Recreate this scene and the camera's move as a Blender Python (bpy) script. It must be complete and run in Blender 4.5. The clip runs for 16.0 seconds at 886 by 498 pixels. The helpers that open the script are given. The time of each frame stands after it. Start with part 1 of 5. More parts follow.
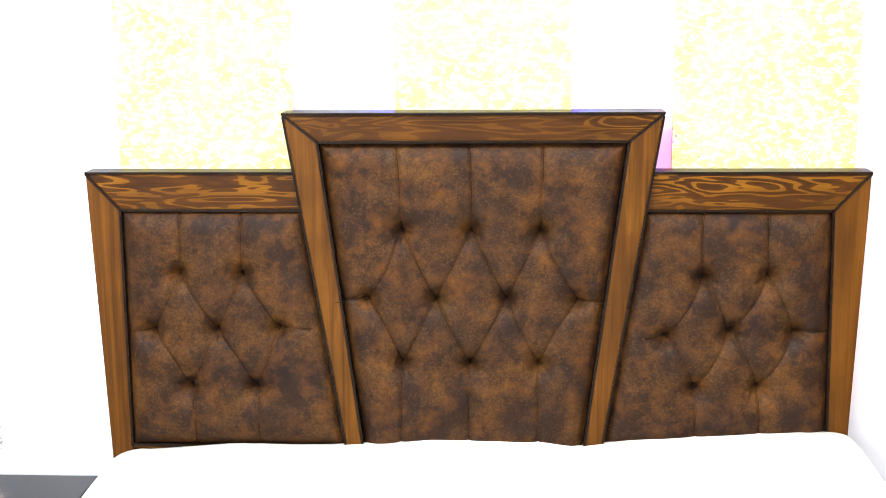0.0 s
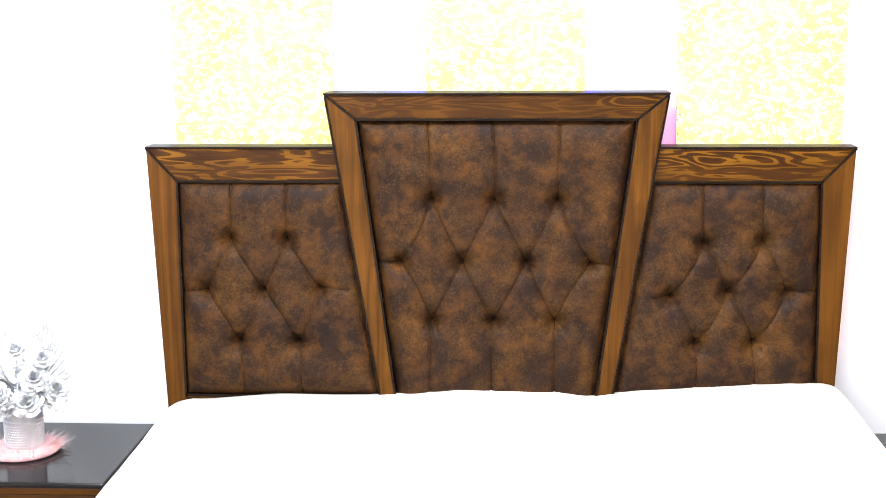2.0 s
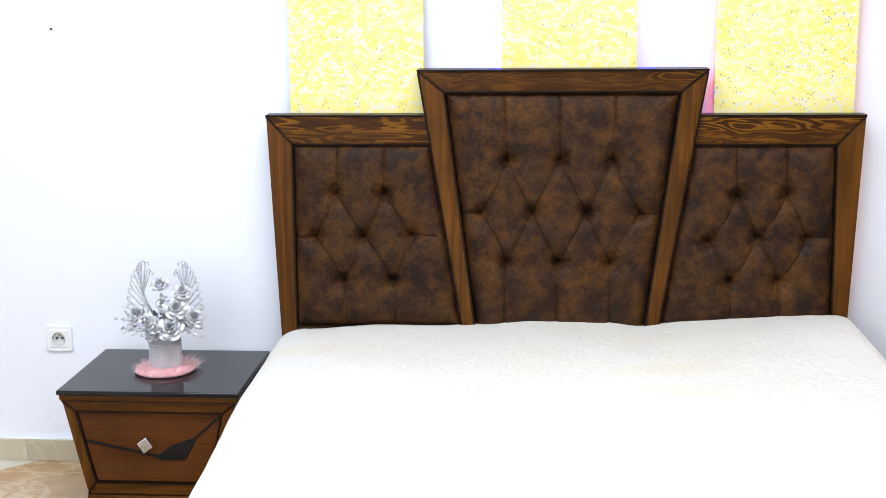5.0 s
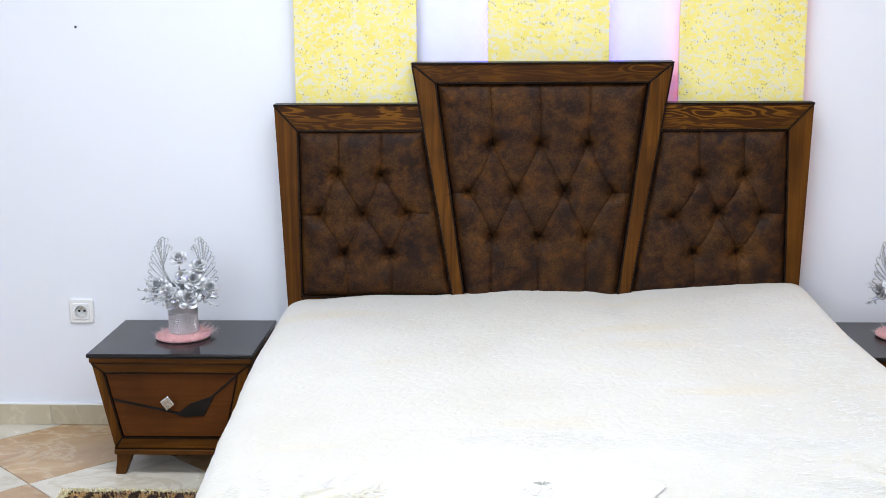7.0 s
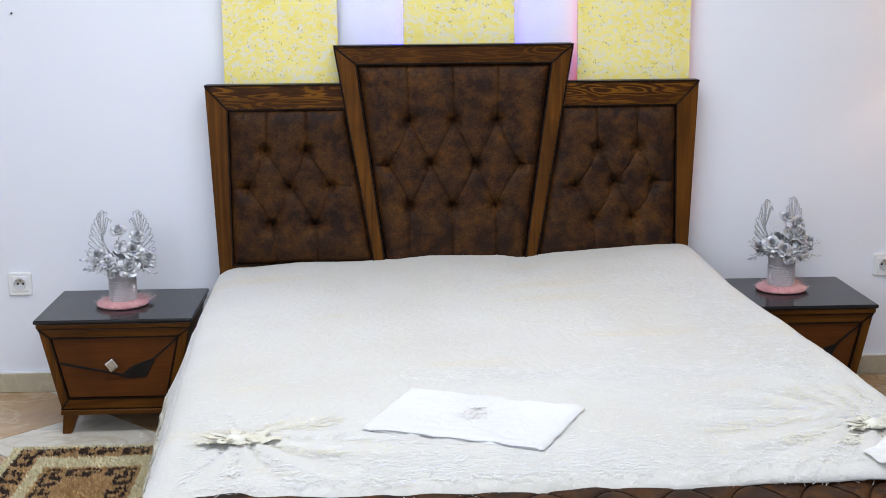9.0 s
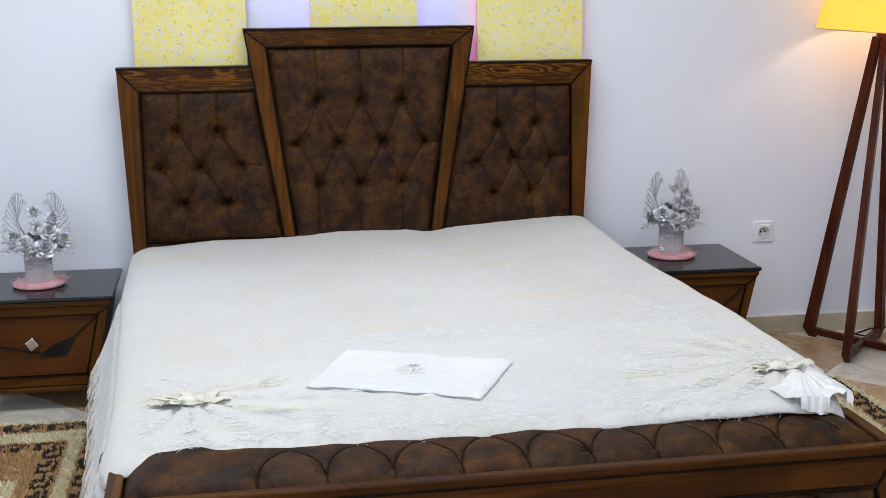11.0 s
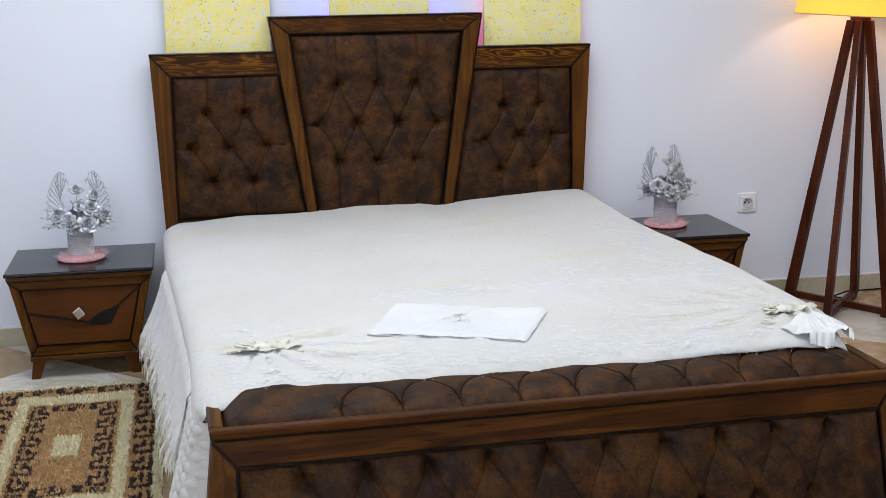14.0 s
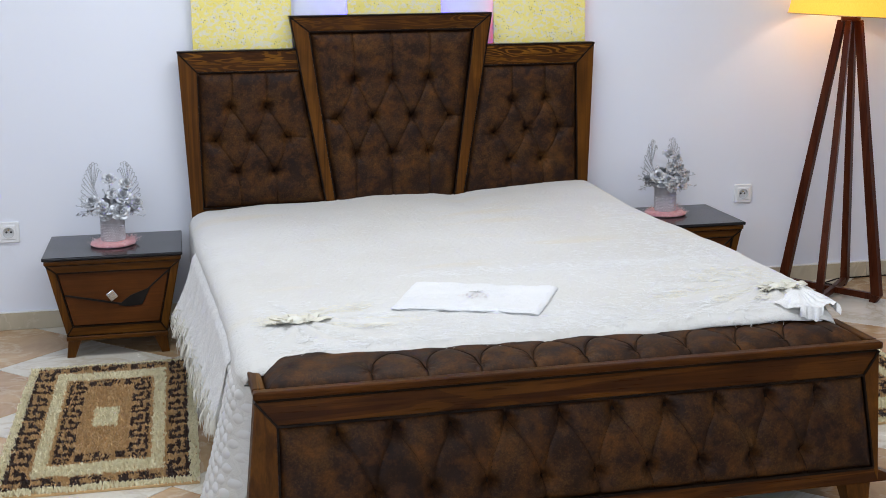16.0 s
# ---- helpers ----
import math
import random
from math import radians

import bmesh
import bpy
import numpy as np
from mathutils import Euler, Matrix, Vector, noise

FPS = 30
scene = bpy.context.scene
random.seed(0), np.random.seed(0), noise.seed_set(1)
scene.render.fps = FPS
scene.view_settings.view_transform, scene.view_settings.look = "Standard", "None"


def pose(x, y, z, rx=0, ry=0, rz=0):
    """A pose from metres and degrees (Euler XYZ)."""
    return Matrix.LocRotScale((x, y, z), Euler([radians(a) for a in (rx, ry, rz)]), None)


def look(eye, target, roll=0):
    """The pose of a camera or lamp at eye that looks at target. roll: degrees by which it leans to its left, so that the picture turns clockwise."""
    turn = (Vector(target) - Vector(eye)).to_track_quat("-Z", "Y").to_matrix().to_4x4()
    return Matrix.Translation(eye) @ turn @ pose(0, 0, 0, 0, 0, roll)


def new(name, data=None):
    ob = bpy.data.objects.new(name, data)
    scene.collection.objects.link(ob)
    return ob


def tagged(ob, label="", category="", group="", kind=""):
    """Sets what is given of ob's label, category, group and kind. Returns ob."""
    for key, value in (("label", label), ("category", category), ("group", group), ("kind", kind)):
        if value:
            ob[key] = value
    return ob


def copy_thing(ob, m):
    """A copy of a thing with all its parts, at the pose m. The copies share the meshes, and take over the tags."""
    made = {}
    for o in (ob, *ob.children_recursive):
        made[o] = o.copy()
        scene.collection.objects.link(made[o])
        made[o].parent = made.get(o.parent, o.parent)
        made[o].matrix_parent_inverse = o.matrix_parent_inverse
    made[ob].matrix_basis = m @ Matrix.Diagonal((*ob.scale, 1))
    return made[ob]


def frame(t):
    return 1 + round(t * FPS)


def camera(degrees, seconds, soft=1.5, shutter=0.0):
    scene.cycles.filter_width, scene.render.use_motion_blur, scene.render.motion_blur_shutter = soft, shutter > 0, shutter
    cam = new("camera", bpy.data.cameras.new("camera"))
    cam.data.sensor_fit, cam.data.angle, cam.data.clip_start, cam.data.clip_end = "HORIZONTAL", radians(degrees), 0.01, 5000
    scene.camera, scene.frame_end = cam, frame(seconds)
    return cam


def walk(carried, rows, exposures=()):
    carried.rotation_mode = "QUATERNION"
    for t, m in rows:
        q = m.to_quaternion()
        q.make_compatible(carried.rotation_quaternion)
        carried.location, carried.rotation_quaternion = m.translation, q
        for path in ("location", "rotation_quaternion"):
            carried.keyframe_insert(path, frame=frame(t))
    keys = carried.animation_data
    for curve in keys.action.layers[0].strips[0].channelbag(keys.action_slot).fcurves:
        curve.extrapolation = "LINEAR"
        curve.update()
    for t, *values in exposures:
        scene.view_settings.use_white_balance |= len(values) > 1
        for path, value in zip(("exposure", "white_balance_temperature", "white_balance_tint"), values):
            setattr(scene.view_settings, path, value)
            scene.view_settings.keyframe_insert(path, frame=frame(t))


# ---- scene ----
cam = camera(37.6, 16.0, 0.65)
EXPOSURES = [(0, 1.88, 6800, 10), (2, 1.78, 6750, 10), (3.5, 1.42, 6600, 10), (4.5, 1.02, 6450, 10), (7, 0.49, 6350, 11), (9, 0.21, 6280, 12), (10, 0.14, 6260, 12), (12.5, 0.12, 6240, 12), (16, 0.12, 6240, 12)]
PATH = [
    (0, (0.112, -3.058, 1.568), (-0.007, -1.099, 1.183), -0.5),
    (0.5, (0.103, -3.135, 1.558), (-0.023, -1.177, 1.171), -0.5),
    (1, (0.083, -3.209, 1.553), (-0.041, -1.251, 1.167), -0.4),
    (1.5, (0.074, -3.297, 1.546), (-0.051, -1.337, 1.165), -0.5),
    (2, (0.072, -3.393, 1.544), (-0.051, -1.434, 1.162), -0.4),
    (2.5, (0.057, -3.499, 1.553), (-0.071, -1.542, 1.162), -0.5),
    (3, (0.074, -3.601, 1.579), (-0.064, -1.646, 1.177), -0.5),
    (3.5, (0.047, -3.718, 1.553), (-0.094, -1.76, 1.168), -0.4),
    (4, (0.009, -3.833, 1.556), (-0.135, -1.876, 1.168), -0.4),
    (4.5, (-0.029, -3.935, 1.562), (-0.181, -1.982, 1.16), -0.5),
    (7, (-0.117, -4.47, 1.543), (-0.214, -2.511, 1.152), -0.5),
    (7.5, (-0.14, -4.577, 1.545), (-0.207, -2.617, 1.151), -0.5),
    (8, (-0.174, -4.68, 1.538), (-0.2, -2.72, 1.14), -0.5),
    (8.5, (-0.205, -4.768, 1.54), (-0.179, -2.81, 1.134), -0.4),
    (9, (-0.248, -4.852, 1.533), (-0.164, -2.895, 1.128), -0.5),
    (9.5, (-0.288, -4.921, 1.524), (-0.152, -2.968, 1.116), -0.5),
    (10, (-0.322, -4.971, 1.52), (-0.133, -3.023, 1.108), -0.4),
    (12.5, (-0.656, -5.165, 1.5), (-0.274, -3.249, 1.073), -0.7),
    (13, (-0.698, -5.23, 1.495), (-0.316, -3.314, 1.069), -0.7),
    (13.5, (-0.739, -5.301, 1.493), (-0.361, -3.384, 1.068), -0.8),
    (14, (-0.767, -5.371, 1.495), (-0.392, -3.453, 1.069), -0.8),
    (14.5, (-0.795, -5.436, 1.496), (-0.419, -3.517, 1.076), -0.8),
    (15, (-0.822, -5.501, 1.498), (-0.444, -3.584, 1.072), -0.7),
    (15.5, (-0.859, -5.572, 1.497), (-0.48, -3.654, 1.074), -0.7),
    (16, (-0.89, -5.647, 1.501), (-0.509, -3.73, 1.076), -0.7),
]
walk(cam, [(t, look(eye, target, roll)) for t, eye, target, roll in PATH], EXPOSURES)

# ---- world and lights ----
world = bpy.data.worlds.new("world")
scene.world = world
world.use_nodes = True
wn = world.node_tree
sky = wn.nodes.new("ShaderNodeTexSky")
sky.sky_type, sky.sun_disc = "NISHITA", False
sky.sun_elevation, sky.sun_rotation = radians(40), radians(120)
wn.nodes["Background"].inputs[1].default_value = 0.1
wn.links.new(sky.outputs[0], wn.nodes["Background"].inputs[0])


def area(name, m, sx, sy, watts, colour):
    d = bpy.data.lights.new(name, "AREA")
    d.shape, d.size, d.size_y, d.energy, d.color = "RECTANGLE", sx, sy, watts, colour
    ob = new(name, d)
    ob.matrix_world = m
    return ob


# added, unseen lamps: daylight assumed on the camera's side, and assumed ceiling lights
area("window_light", look((-1.9, -7.2, 2.2), (-0.6, 0.0, 1.0)), 3.2, 1.6, 76, (0.78, 0.88, 1.0))
area("ceiling_light_a", look((-0.4, -1.75, 2.95), (-0.4, -1.75, 0)), 2.8, 0.9, 55, (0.90, 0.95, 1.0))
area("ceiling_light_b", look((0.8, -4.3, 2.95), (0.8, -4.3, 0)), 1.6, 1.2, 26, (0.90, 0.95, 1.0))

# ---- materials ----


class Nodes:
    """A small builder of node materials."""

    def __init__(self, name, rough=0.5, metal=0.0, **more):
        self.m = bpy.data.materials.new(name)
        self.m.use_nodes = True
        self.t = self.m.node_tree
        self.b = self.t.nodes["Principled BSDF"]
        self.b.inputs["Roughness"].default_value = rough
        self.b.inputs["Metallic"].default_value = metal
        for k, v in more.items():
            self.b.inputs[k.replace("_", " ")].default_value = v
        self.c = self.t.nodes.new("ShaderNodeTexCoord").outputs["Object"]

    def put(self, value, socket):
        if hasattr(value, "is_linked"):
            self.t.links.new(value, socket)
        else:
            socket.default_value = value

    def mapping(self, scale, shuffle=0.0, turn=(0, 0, 0)):
        n = self.t.nodes.new("ShaderNodeMapping")
        n.inputs["Scale"].default_value = scale
        n.inputs["Rotation"].default_value = turn
        self.t.links.new(self.c, n.inputs["Vector"])
        if shuffle:
            r = self.t.nodes.new("ShaderNodeObjectInfo").outputs["Random"]
            v = self.t.nodes.new("ShaderNodeVectorMath")
            v.operation = "SCALE"
            v.inputs[0].default_value = (shuffle, shuffle * 1.7, shuffle * 0.6)
            self.t.links.new(r, v.inputs["Scale"])
            self.t.links.new(v.outputs[0], n.inputs["Location"])
        return n.outputs[0]

    def noise(self, scale, detail=3.0, vec=None, rough=0.5, distort=0.0):
        n = self.t.nodes.new("ShaderNodeTexNoise")
        n.inputs["Scale"].default_value, n.inputs["Detail"].default_value = scale, detail
        n.inputs["Roughness"].default_value, n.inputs["Distortion"].default_value = rough, distort
        self.t.links.new(vec or self.c, n.inputs["Vector"])
        return n.outputs[0]

    def voronoi(self, scale, feature="F1", out="Distance", vec=None):
        n = self.t.nodes.new("ShaderNodeTexVoronoi")
        n.feature = feature
        n.inputs["Scale"].default_value = scale
        self.t.links.new(vec or self.c, n.inputs["Vector"])
        return n.outputs[out]

    def ramp(self, fac, stops):
        n = self.t.nodes.new("ShaderNodeValToRGB")
        e = n.color_ramp.elements
        for i, (p, c) in enumerate(stops):
            el = e[i] if i < 2 else e.new(p)
            el.position = p
            el.color = (*c, 1) if isinstance(c, tuple) else (c, c, c, 1)
        self.t.links.new(fac, n.inputs[0])
        return n.outputs[0]

    def mix(self, fac, a, b, kind="MIX"):
        n = self.t.nodes.new("ShaderNodeMix")
        n.data_type, n.blend_type = "RGBA", kind
        self.put(fac, n.inputs[0])
        for v, s in ((a, n.inputs[6]), (b, n.inputs[7])):
            self.put((*v, 1) if isinstance(v, tuple) else v, s)
        return n.outputs[2]

    def math(self, op, a, b=0.0):
        n = self.t.nodes.new("ShaderNodeMath")
        n.operation = op
        self.put(a, n.inputs[0])
        self.put(b, n.inputs[1])
        return n.outputs[0]

    def random(self):
        return self.t.nodes.new("ShaderNodeObjectInfo").outputs["Random"]

    def bump(self, height, strength=0.3, distance=0.002):
        n = self.t.nodes.new("ShaderNodeBump")
        n.inputs["Strength"].default_value, n.inputs["Distance"].default_value = strength, distance
        self.t.links.new(height, n.inputs["Height"])
        if self.b.inputs["Normal"].is_linked:
            self.t.links.new(self.b.inputs["Normal"].links[0].from_socket, n.inputs["Normal"])
        self.t.links.new(n.outputs[0], self.b.inputs["Normal"])
        return self

    def colour(self, v):
        self.put((*v, 1) if isinstance(v, tuple) else v, self.b.inputs["Base Color"])
        return self

    def rough(self, v):
        self.put(v, self.b.inputs["Roughness"])
        return self


def wood(name, axis, dark, mid, light, rough=0.38, along=3.0, rings=14.0, figure=1.0):
    """Stained pine: figure is how far the broad growth rings stand out of the even stain."""
    n = Nodes(name, rough, Specular_IOR_Level=0.12)
    sc = [30.0, 30.0, 30.0]
    sc[axis] = along
    v = n.mapping(sc, 23.0)
    field = n.noise(0.8, 2.5, v, 0.45, 0.5)
    ring = n.math("SINE", n.math("MULTIPLY", field, rings * 3.0))
    band = n.math("ADD", n.math("MULTIPLY", ring, 0.5), 0.5)
    figured = n.ramp(band, [(0.0, dark), (0.40, mid), (0.70, mid), (0.80, light), (0.97, light)])
    patchy = n.ramp(n.noise(0.30, 2.0, v), [(0.40, 0.0), (0.60, 1.0)])
    base = n.mix(n.math("MULTIPLY", n.math("ADD", n.math("MULTIPLY", patchy, 0.75), 0.25), figure), mid, figured)
    fs = [240.0, 240.0, 240.0]
    fs[axis] = 6.0
    fibre = n.noise(1.0, 3.0, n.mapping(fs, 9.0))
    c = n.mix(0.5, base, n.ramp(fibre, [(0.3, 0.5), (0.7, 1.05)]), "MULTIPLY")
    blotch = n.ramp(n.noise(6.5, 4.0), [(0.3, 0.55), (0.72, 1.12)])
    n.colour(n.mix(0.75, c, blotch, "MULTIPLY"))
    n.rough(n.ramp(fibre, [(0.2, rough - 0.08), (0.8, rough + 0.14)]))
    return n.bump(fibre, 0.22, 0.0008).bump(band, 0.08, 0.0006).m


WOODC = ((0.032, 0.0098, 0.0016), (0.066, 0.0215, 0.0026), (0.26, 0.104, 0.0070))
wood_x = wood("stained_pine_across", 0, *WOODC, 0.36, 4.0, 20.0, 0.72)
stand_x = wood("even_stained_pine_across", 0, (0.050, 0.0160, 0.0018), (0.098, 0.0330, 0.0034), (0.140, 0.0520, 0.0050), 0.36, 1.6, 9.0, 0.5)
wood_z = wood("stained_pine_upright", 2, (0.050, 0.0160, 0.0018), (0.105, 0.0360, 0.0036), (0.150, 0.0560, 0.0050), 0.38, 1.5, 9.0, 0.6)
bench_x = wood("red_brown_stained_pine", 0, (0.034, 0.0098, 0.0020), (0.068, 0.0208, 0.0030), (0.125, 0.0430, 0.0048), 0.30, 1.6, 8.0, 0.8)
wood_y = wood("stained_pine_deep", 1, *WOODC, 0.38, 1.5, 9.0, 0.5)
# stained edges; the shade of gaps beside the panels is also in this colour
edge_dark = wood("stained_edge_and_gap_shade", 0, (0.006, 0.003, 0.002), (0.012, 0.006, 0.003), (0.02, 0.01, 0.005), 0.32)
drawer_wood = wood("drawer_veneer", 0, (0.086, 0.0260, 0.0050), (0.106, 0.0325, 0.0058), (0.120, 0.0385, 0.007), 0.42, 1.5, 6.0, 0.5)
lamp_wood = wood("lamp_leg_wood", 2, (0.050, 0.012, 0.005), (0.082, 0.020, 0.0075), (0.12, 0.032, 0.012), 0.3, 1.5, 6.0, 0.6)


def leather():
    n = Nodes("distressed_brown_leather", 0.62, Specular_IOR_Level=0.16)
    big = n.noise(8.0, 6.0, None, 0.68, 0.15)
    mid = n.noise(17.0, 7.0, None, 0.72, 0.15)
    fine = n.noise(170.0, 4.0, None, 0.75)
    weave = n.math("MULTIPLY", n.noise(1.0, 1.0, n.mapping((420, 420, 60))), n.noise(1.0, 1.0, n.mapping((60, 420, 420))))
    c = n.ramp(big, [(0.30, (0.0105, 0.0040, 0.0026)), (0.5, (0.024, 0.0088, 0.0028)), (0.72, (0.068, 0.0255, 0.0042))])
    patch = n.ramp(mid, [(0.46, 0.0), (0.70, 1.0)])
    c = n.mix(n.math("MULTIPLY", patch, 0.58), c, (0.150, 0.052, 0.0072))
    dark = n.ramp(n.noise(13.0, 6.0, n.mapping((1.0, 1.0, 0.8), 0, (0, 0.4, 0)), 0.7, 0.2), [(0.44, 0.0), (0.74, 1.0)])
    c = n.mix(n.math("MULTIPLY", dark, 0.45), c, (0.0135, 0.0058, 0.0048))
    spots = n.ramp(n.math("MULTIPLY", fine, n.math("ADD", big, 0.45)), [(0.49, 0.0), (0.60, 1.0)])
    c = n.mix(n.math("MULTIPLY", spots, 0.13), c, (0.23, 0.115, 0.026))
    dirt = n.ramp(n.noise(95.0, 5.0, None, 0.78), [(0.34, 0.62), (0.62, 1.02)])
    n.colour(n.mix(0.75, c, dirt, "MULTIPLY"))
    n.rough(n.ramp(mid, [(0.3, 0.52), (0.8, 0.74)]))
    return n.bump(fine, 0.22, 0.0010).bump(weave, 0.3, 0.0012).bump(mid, 0.2, 0.003).m


leather_m = leather()


def quilt():
    n = Nodes("white_quilted_bedspread", 0.85, Sheen_Weight=0.25)
    c = n.ramp(n.noise(2.2, 4.0, None, 0.6), [(0.35, (0.62, 0.60, 0.55)), (0.65, (0.665, 0.655, 0.62))])
    stain = n.ramp(n.noise(1.7, 3.0, n.mapping((1.1, 2.6, 1.0))), [(0.6, 0.0), (0.72, 1.0)])
    c = n.mix(n.math("MULTIPLY", stain, 0.5), c, (0.66, 0.59, 0.44))
    n.colour(c)
    cells = n.voronoi(26.0, "DISTANCE_TO_EDGE")
    curls = n.math("ABSOLUTE", n.math("SUBTRACT", n.noise(55.0, 2.0, None, 0.5, 1.6), 0.5))
    return n.bump(n.ramp(cells, [(0.0, 0.0), (0.22, 1.0)]), 0.3, 0.004).bump(curls, 0.9, 0.004).bump(n.noise(420.0, 2.0), 0.2, 0.001).m


quilt_m = quilt()
quilt_puff = Nodes("white_quilt_puffs", 0.85, Sheen_Weight=0.25)
quilt_puff.colour(quilt_puff.ramp(quilt_puff.noise(3.0, 4.0), [(0.3, (0.61, 0.59, 0.55)), (0.7, (0.68, 0.665, 0.635))])).bump(quilt_puff.noise(300, 3), 0.25, 0.001)


def lace(name, colour, scale, cover):
    n = Nodes(name, 0.8, Sheen_Weight=0.2)
    n.colour(n.mix(n.ramp(n.noise(30, 3), [(0.35, 0.0), (0.65, 1.0)]), colour, tuple(min(1, v * 1.08) for v in colour)))
    net = n.math("ABSOLUTE", n.math("SUBTRACT", n.noise(scale, 2.0, None, 0.5, 2.0), 0.5))
    solid = n.ramp(net, [(0.03, 1.0), (0.09, cover)])
    n.t.links.new(solid, n.b.inputs["Alpha"])
    return n.bump(net, 0.4, 0.003).m


frill_m = lace("sheer_white_lace", (0.76, 0.755, 0.735), 150.0, 0.88)
lace_m = lace("white_lace", (0.80, 0.79, 0.76), 95.0, 0.78)
fringe_m = Nodes("ivory_fringe_thread", 0.8)
fringe_m.colour(fringe_m.ramp(fringe_m.noise(25, 3), [(0.3, (0.70, 0.66, 0.55)), (0.7, (0.80, 0.77, 0.68))]))
cream_m = Nodes("cream_embroidery_thread", 0.75)
cream_m.colour(cream_m.ramp(cream_m.noise(30, 3), [(0.3, (0.68, 0.64, 0.52)), (0.7, (0.76, 0.73, 0.62))])).bump(cream_m.noise(400, 2), 0.3, 0.001)
ribbon_m = Nodes("pale_green_satin_ribbon", 0.45, Sheen_Weight=0.3)
ribbon_m.colour(ribbon_m.ramp(ribbon_m.noise(18, 3), [(0.3, (0.68, 0.665, 0.54)), (0.7, (0.76, 0.745, 0.64))])).bump(ribbon_m.noise(90, 3), 0.3, 0.002)
thread_m = Nodes("white_lace_thread", 0.7)
thread_m.colour(thread_m.ramp(thread_m.noise(30, 2), [(0.3, (0.70, 0.695, 0.675)), (0.7, (0.78, 0.78, 0.76))]))
case_m = Nodes("bright_white_quilted_cotton", 0.85, Sheen_Weight=0.2)
case_m.colour(case_m.ramp(case_m.noise(5, 3), [(0.3, (0.69, 0.69, 0.68)), (0.7, (0.75, 0.75, 0.74))])).bump(case_m.noise(45, 3, None, 0.5, 1.4), 0.6, 0.005)
blush_m = Nodes("faded_blush_print", 0.85)
blush_m.colour(blush_m.ramp(blush_m.noise(60, 4), [(0.3, (0.70, 0.65, 0.63)), (0.7, (0.73, 0.70, 0.69))]))
grey_m = Nodes("grey_green_print", 0.85)
grey_m.colour(grey_m.ramp(grey_m.noise(90, 3), [(0.3, (0.30, 0.31, 0.27)), (0.7, (0.48, 0.48, 0.44))]))


def paint():
    n = Nodes("white_wall_paint", 0.75)
    n.colour(n.ramp(n.noise(0.9, 4.0), [(0.3, (0.79, 0.81, 0.87)), (0.7, (0.81, 0.83, 0.89))]))
    return n.bump(n.noise(3.0, 3.0), 0.12, 0.01).bump(n.noise(160.0, 3.0), 0.08, 0.001).m


paint_m = paint()
ceiling_m = Nodes("white_ceiling_paint", 0.85)
ceiling_m.colour(ceiling_m.ramp(ceiling_m.noise(1.3, 3), [(0.3, (0.77, 0.77, 0.76)), (0.7, (0.80, 0.80, 0.79))]))


def flecked():
    n = Nodes("yellow_flecked_plaster", 0.7)
    v = n.mapping((1.0, 1.0, 1.35))
    y = n.ramp(n.noise(9.0, 4.0, v), [(0.3, (0.82, 0.69, 0.14)), (0.7, (0.85, 0.75, 0.26))])
    pale = n.ramp(n.noise(44.0, 6.0, v, 0.78, 0.3), [(0.50, 0.0), (0.56, 1.0)])
    c = n.mix(n.math("MULTIPLY", pale, 0.85), y, (0.72, 0.69, 0.61))
    chips = n.ramp(n.voronoi(170.0, "F1", "Distance", n.mapping((1.0, 1.0, 0.55), 0, (0, 0.6, 0))), [(0.0, 1.0), (0.2, 1.0), (0.3, 0.0)])
    some = n.ramp(n.noise(34.0, 3.0, v), [(0.56, 0.0), (0.60, 1.0)])
    c = n.mix(n.math("MULTIPLY", n.math("MULTIPLY", chips, some), 0.85), c, (0.17, 0.15, 0.11))
    n.colour(c)
    return n.bump(n.noise(60.0, 4.0, v), 0.4, 0.003).m


flecked_m = flecked()


def stone(name, a, b, vein, rough=0.18):
    n = Nodes(name, rough)
    v = n.mapping((1.0, 1.0, 1.0), 31.0)
    f = n.noise(5.0, 6.0, v, 0.62, 0.9)
    c = n.ramp(f, [(0.3, a), (0.7, b)])
    line = n.ramp(n.math("ABSOLUTE", n.math("SUBTRACT", n.noise(3.2, 5.0, v, 0.6, 1.2), 0.5)), [(0.0, 1.0), (0.035, 0.0)])
    c = n.mix(n.math("MULTIPLY", line, 0.55), c, vein)
    tone = n.ramp(n.random(), [(0.0, 0.88), (1.0, 1.06)])
    n.colour(n.mix(1.0, c, tone, "MULTIPLY"))
    n.rough(n.ramp(f, [(0.2, rough), (0.8, rough + 0.12)]))
    return n.bump(n.noise(40.0, 3.0), 0.05, 0.001).m


tan_tile = stone("tan_marble_tile", (0.36, 0.21, 0.10), (0.55, 0.38, 0.21), (0.62, 0.50, 0.34))
white_tile = stone("ivory_marble_tile", (0.60, 0.55, 0.45), (0.74, 0.70, 0.61), (0.50, 0.42, 0.30))
base_tile = stone("beige_skirting_stone", (0.44, 0.38, 0.26), (0.56, 0.49, 0.36), (0.62, 0.56, 0.42), 0.25)
grout = Nodes("pale_grout", 0.9)
grout.colour(grout.ramp(grout.noise(40, 3), [(0.3, (0.50, 0.45, 0.37)), (0.7, (0.60, 0.56, 0.47))]))

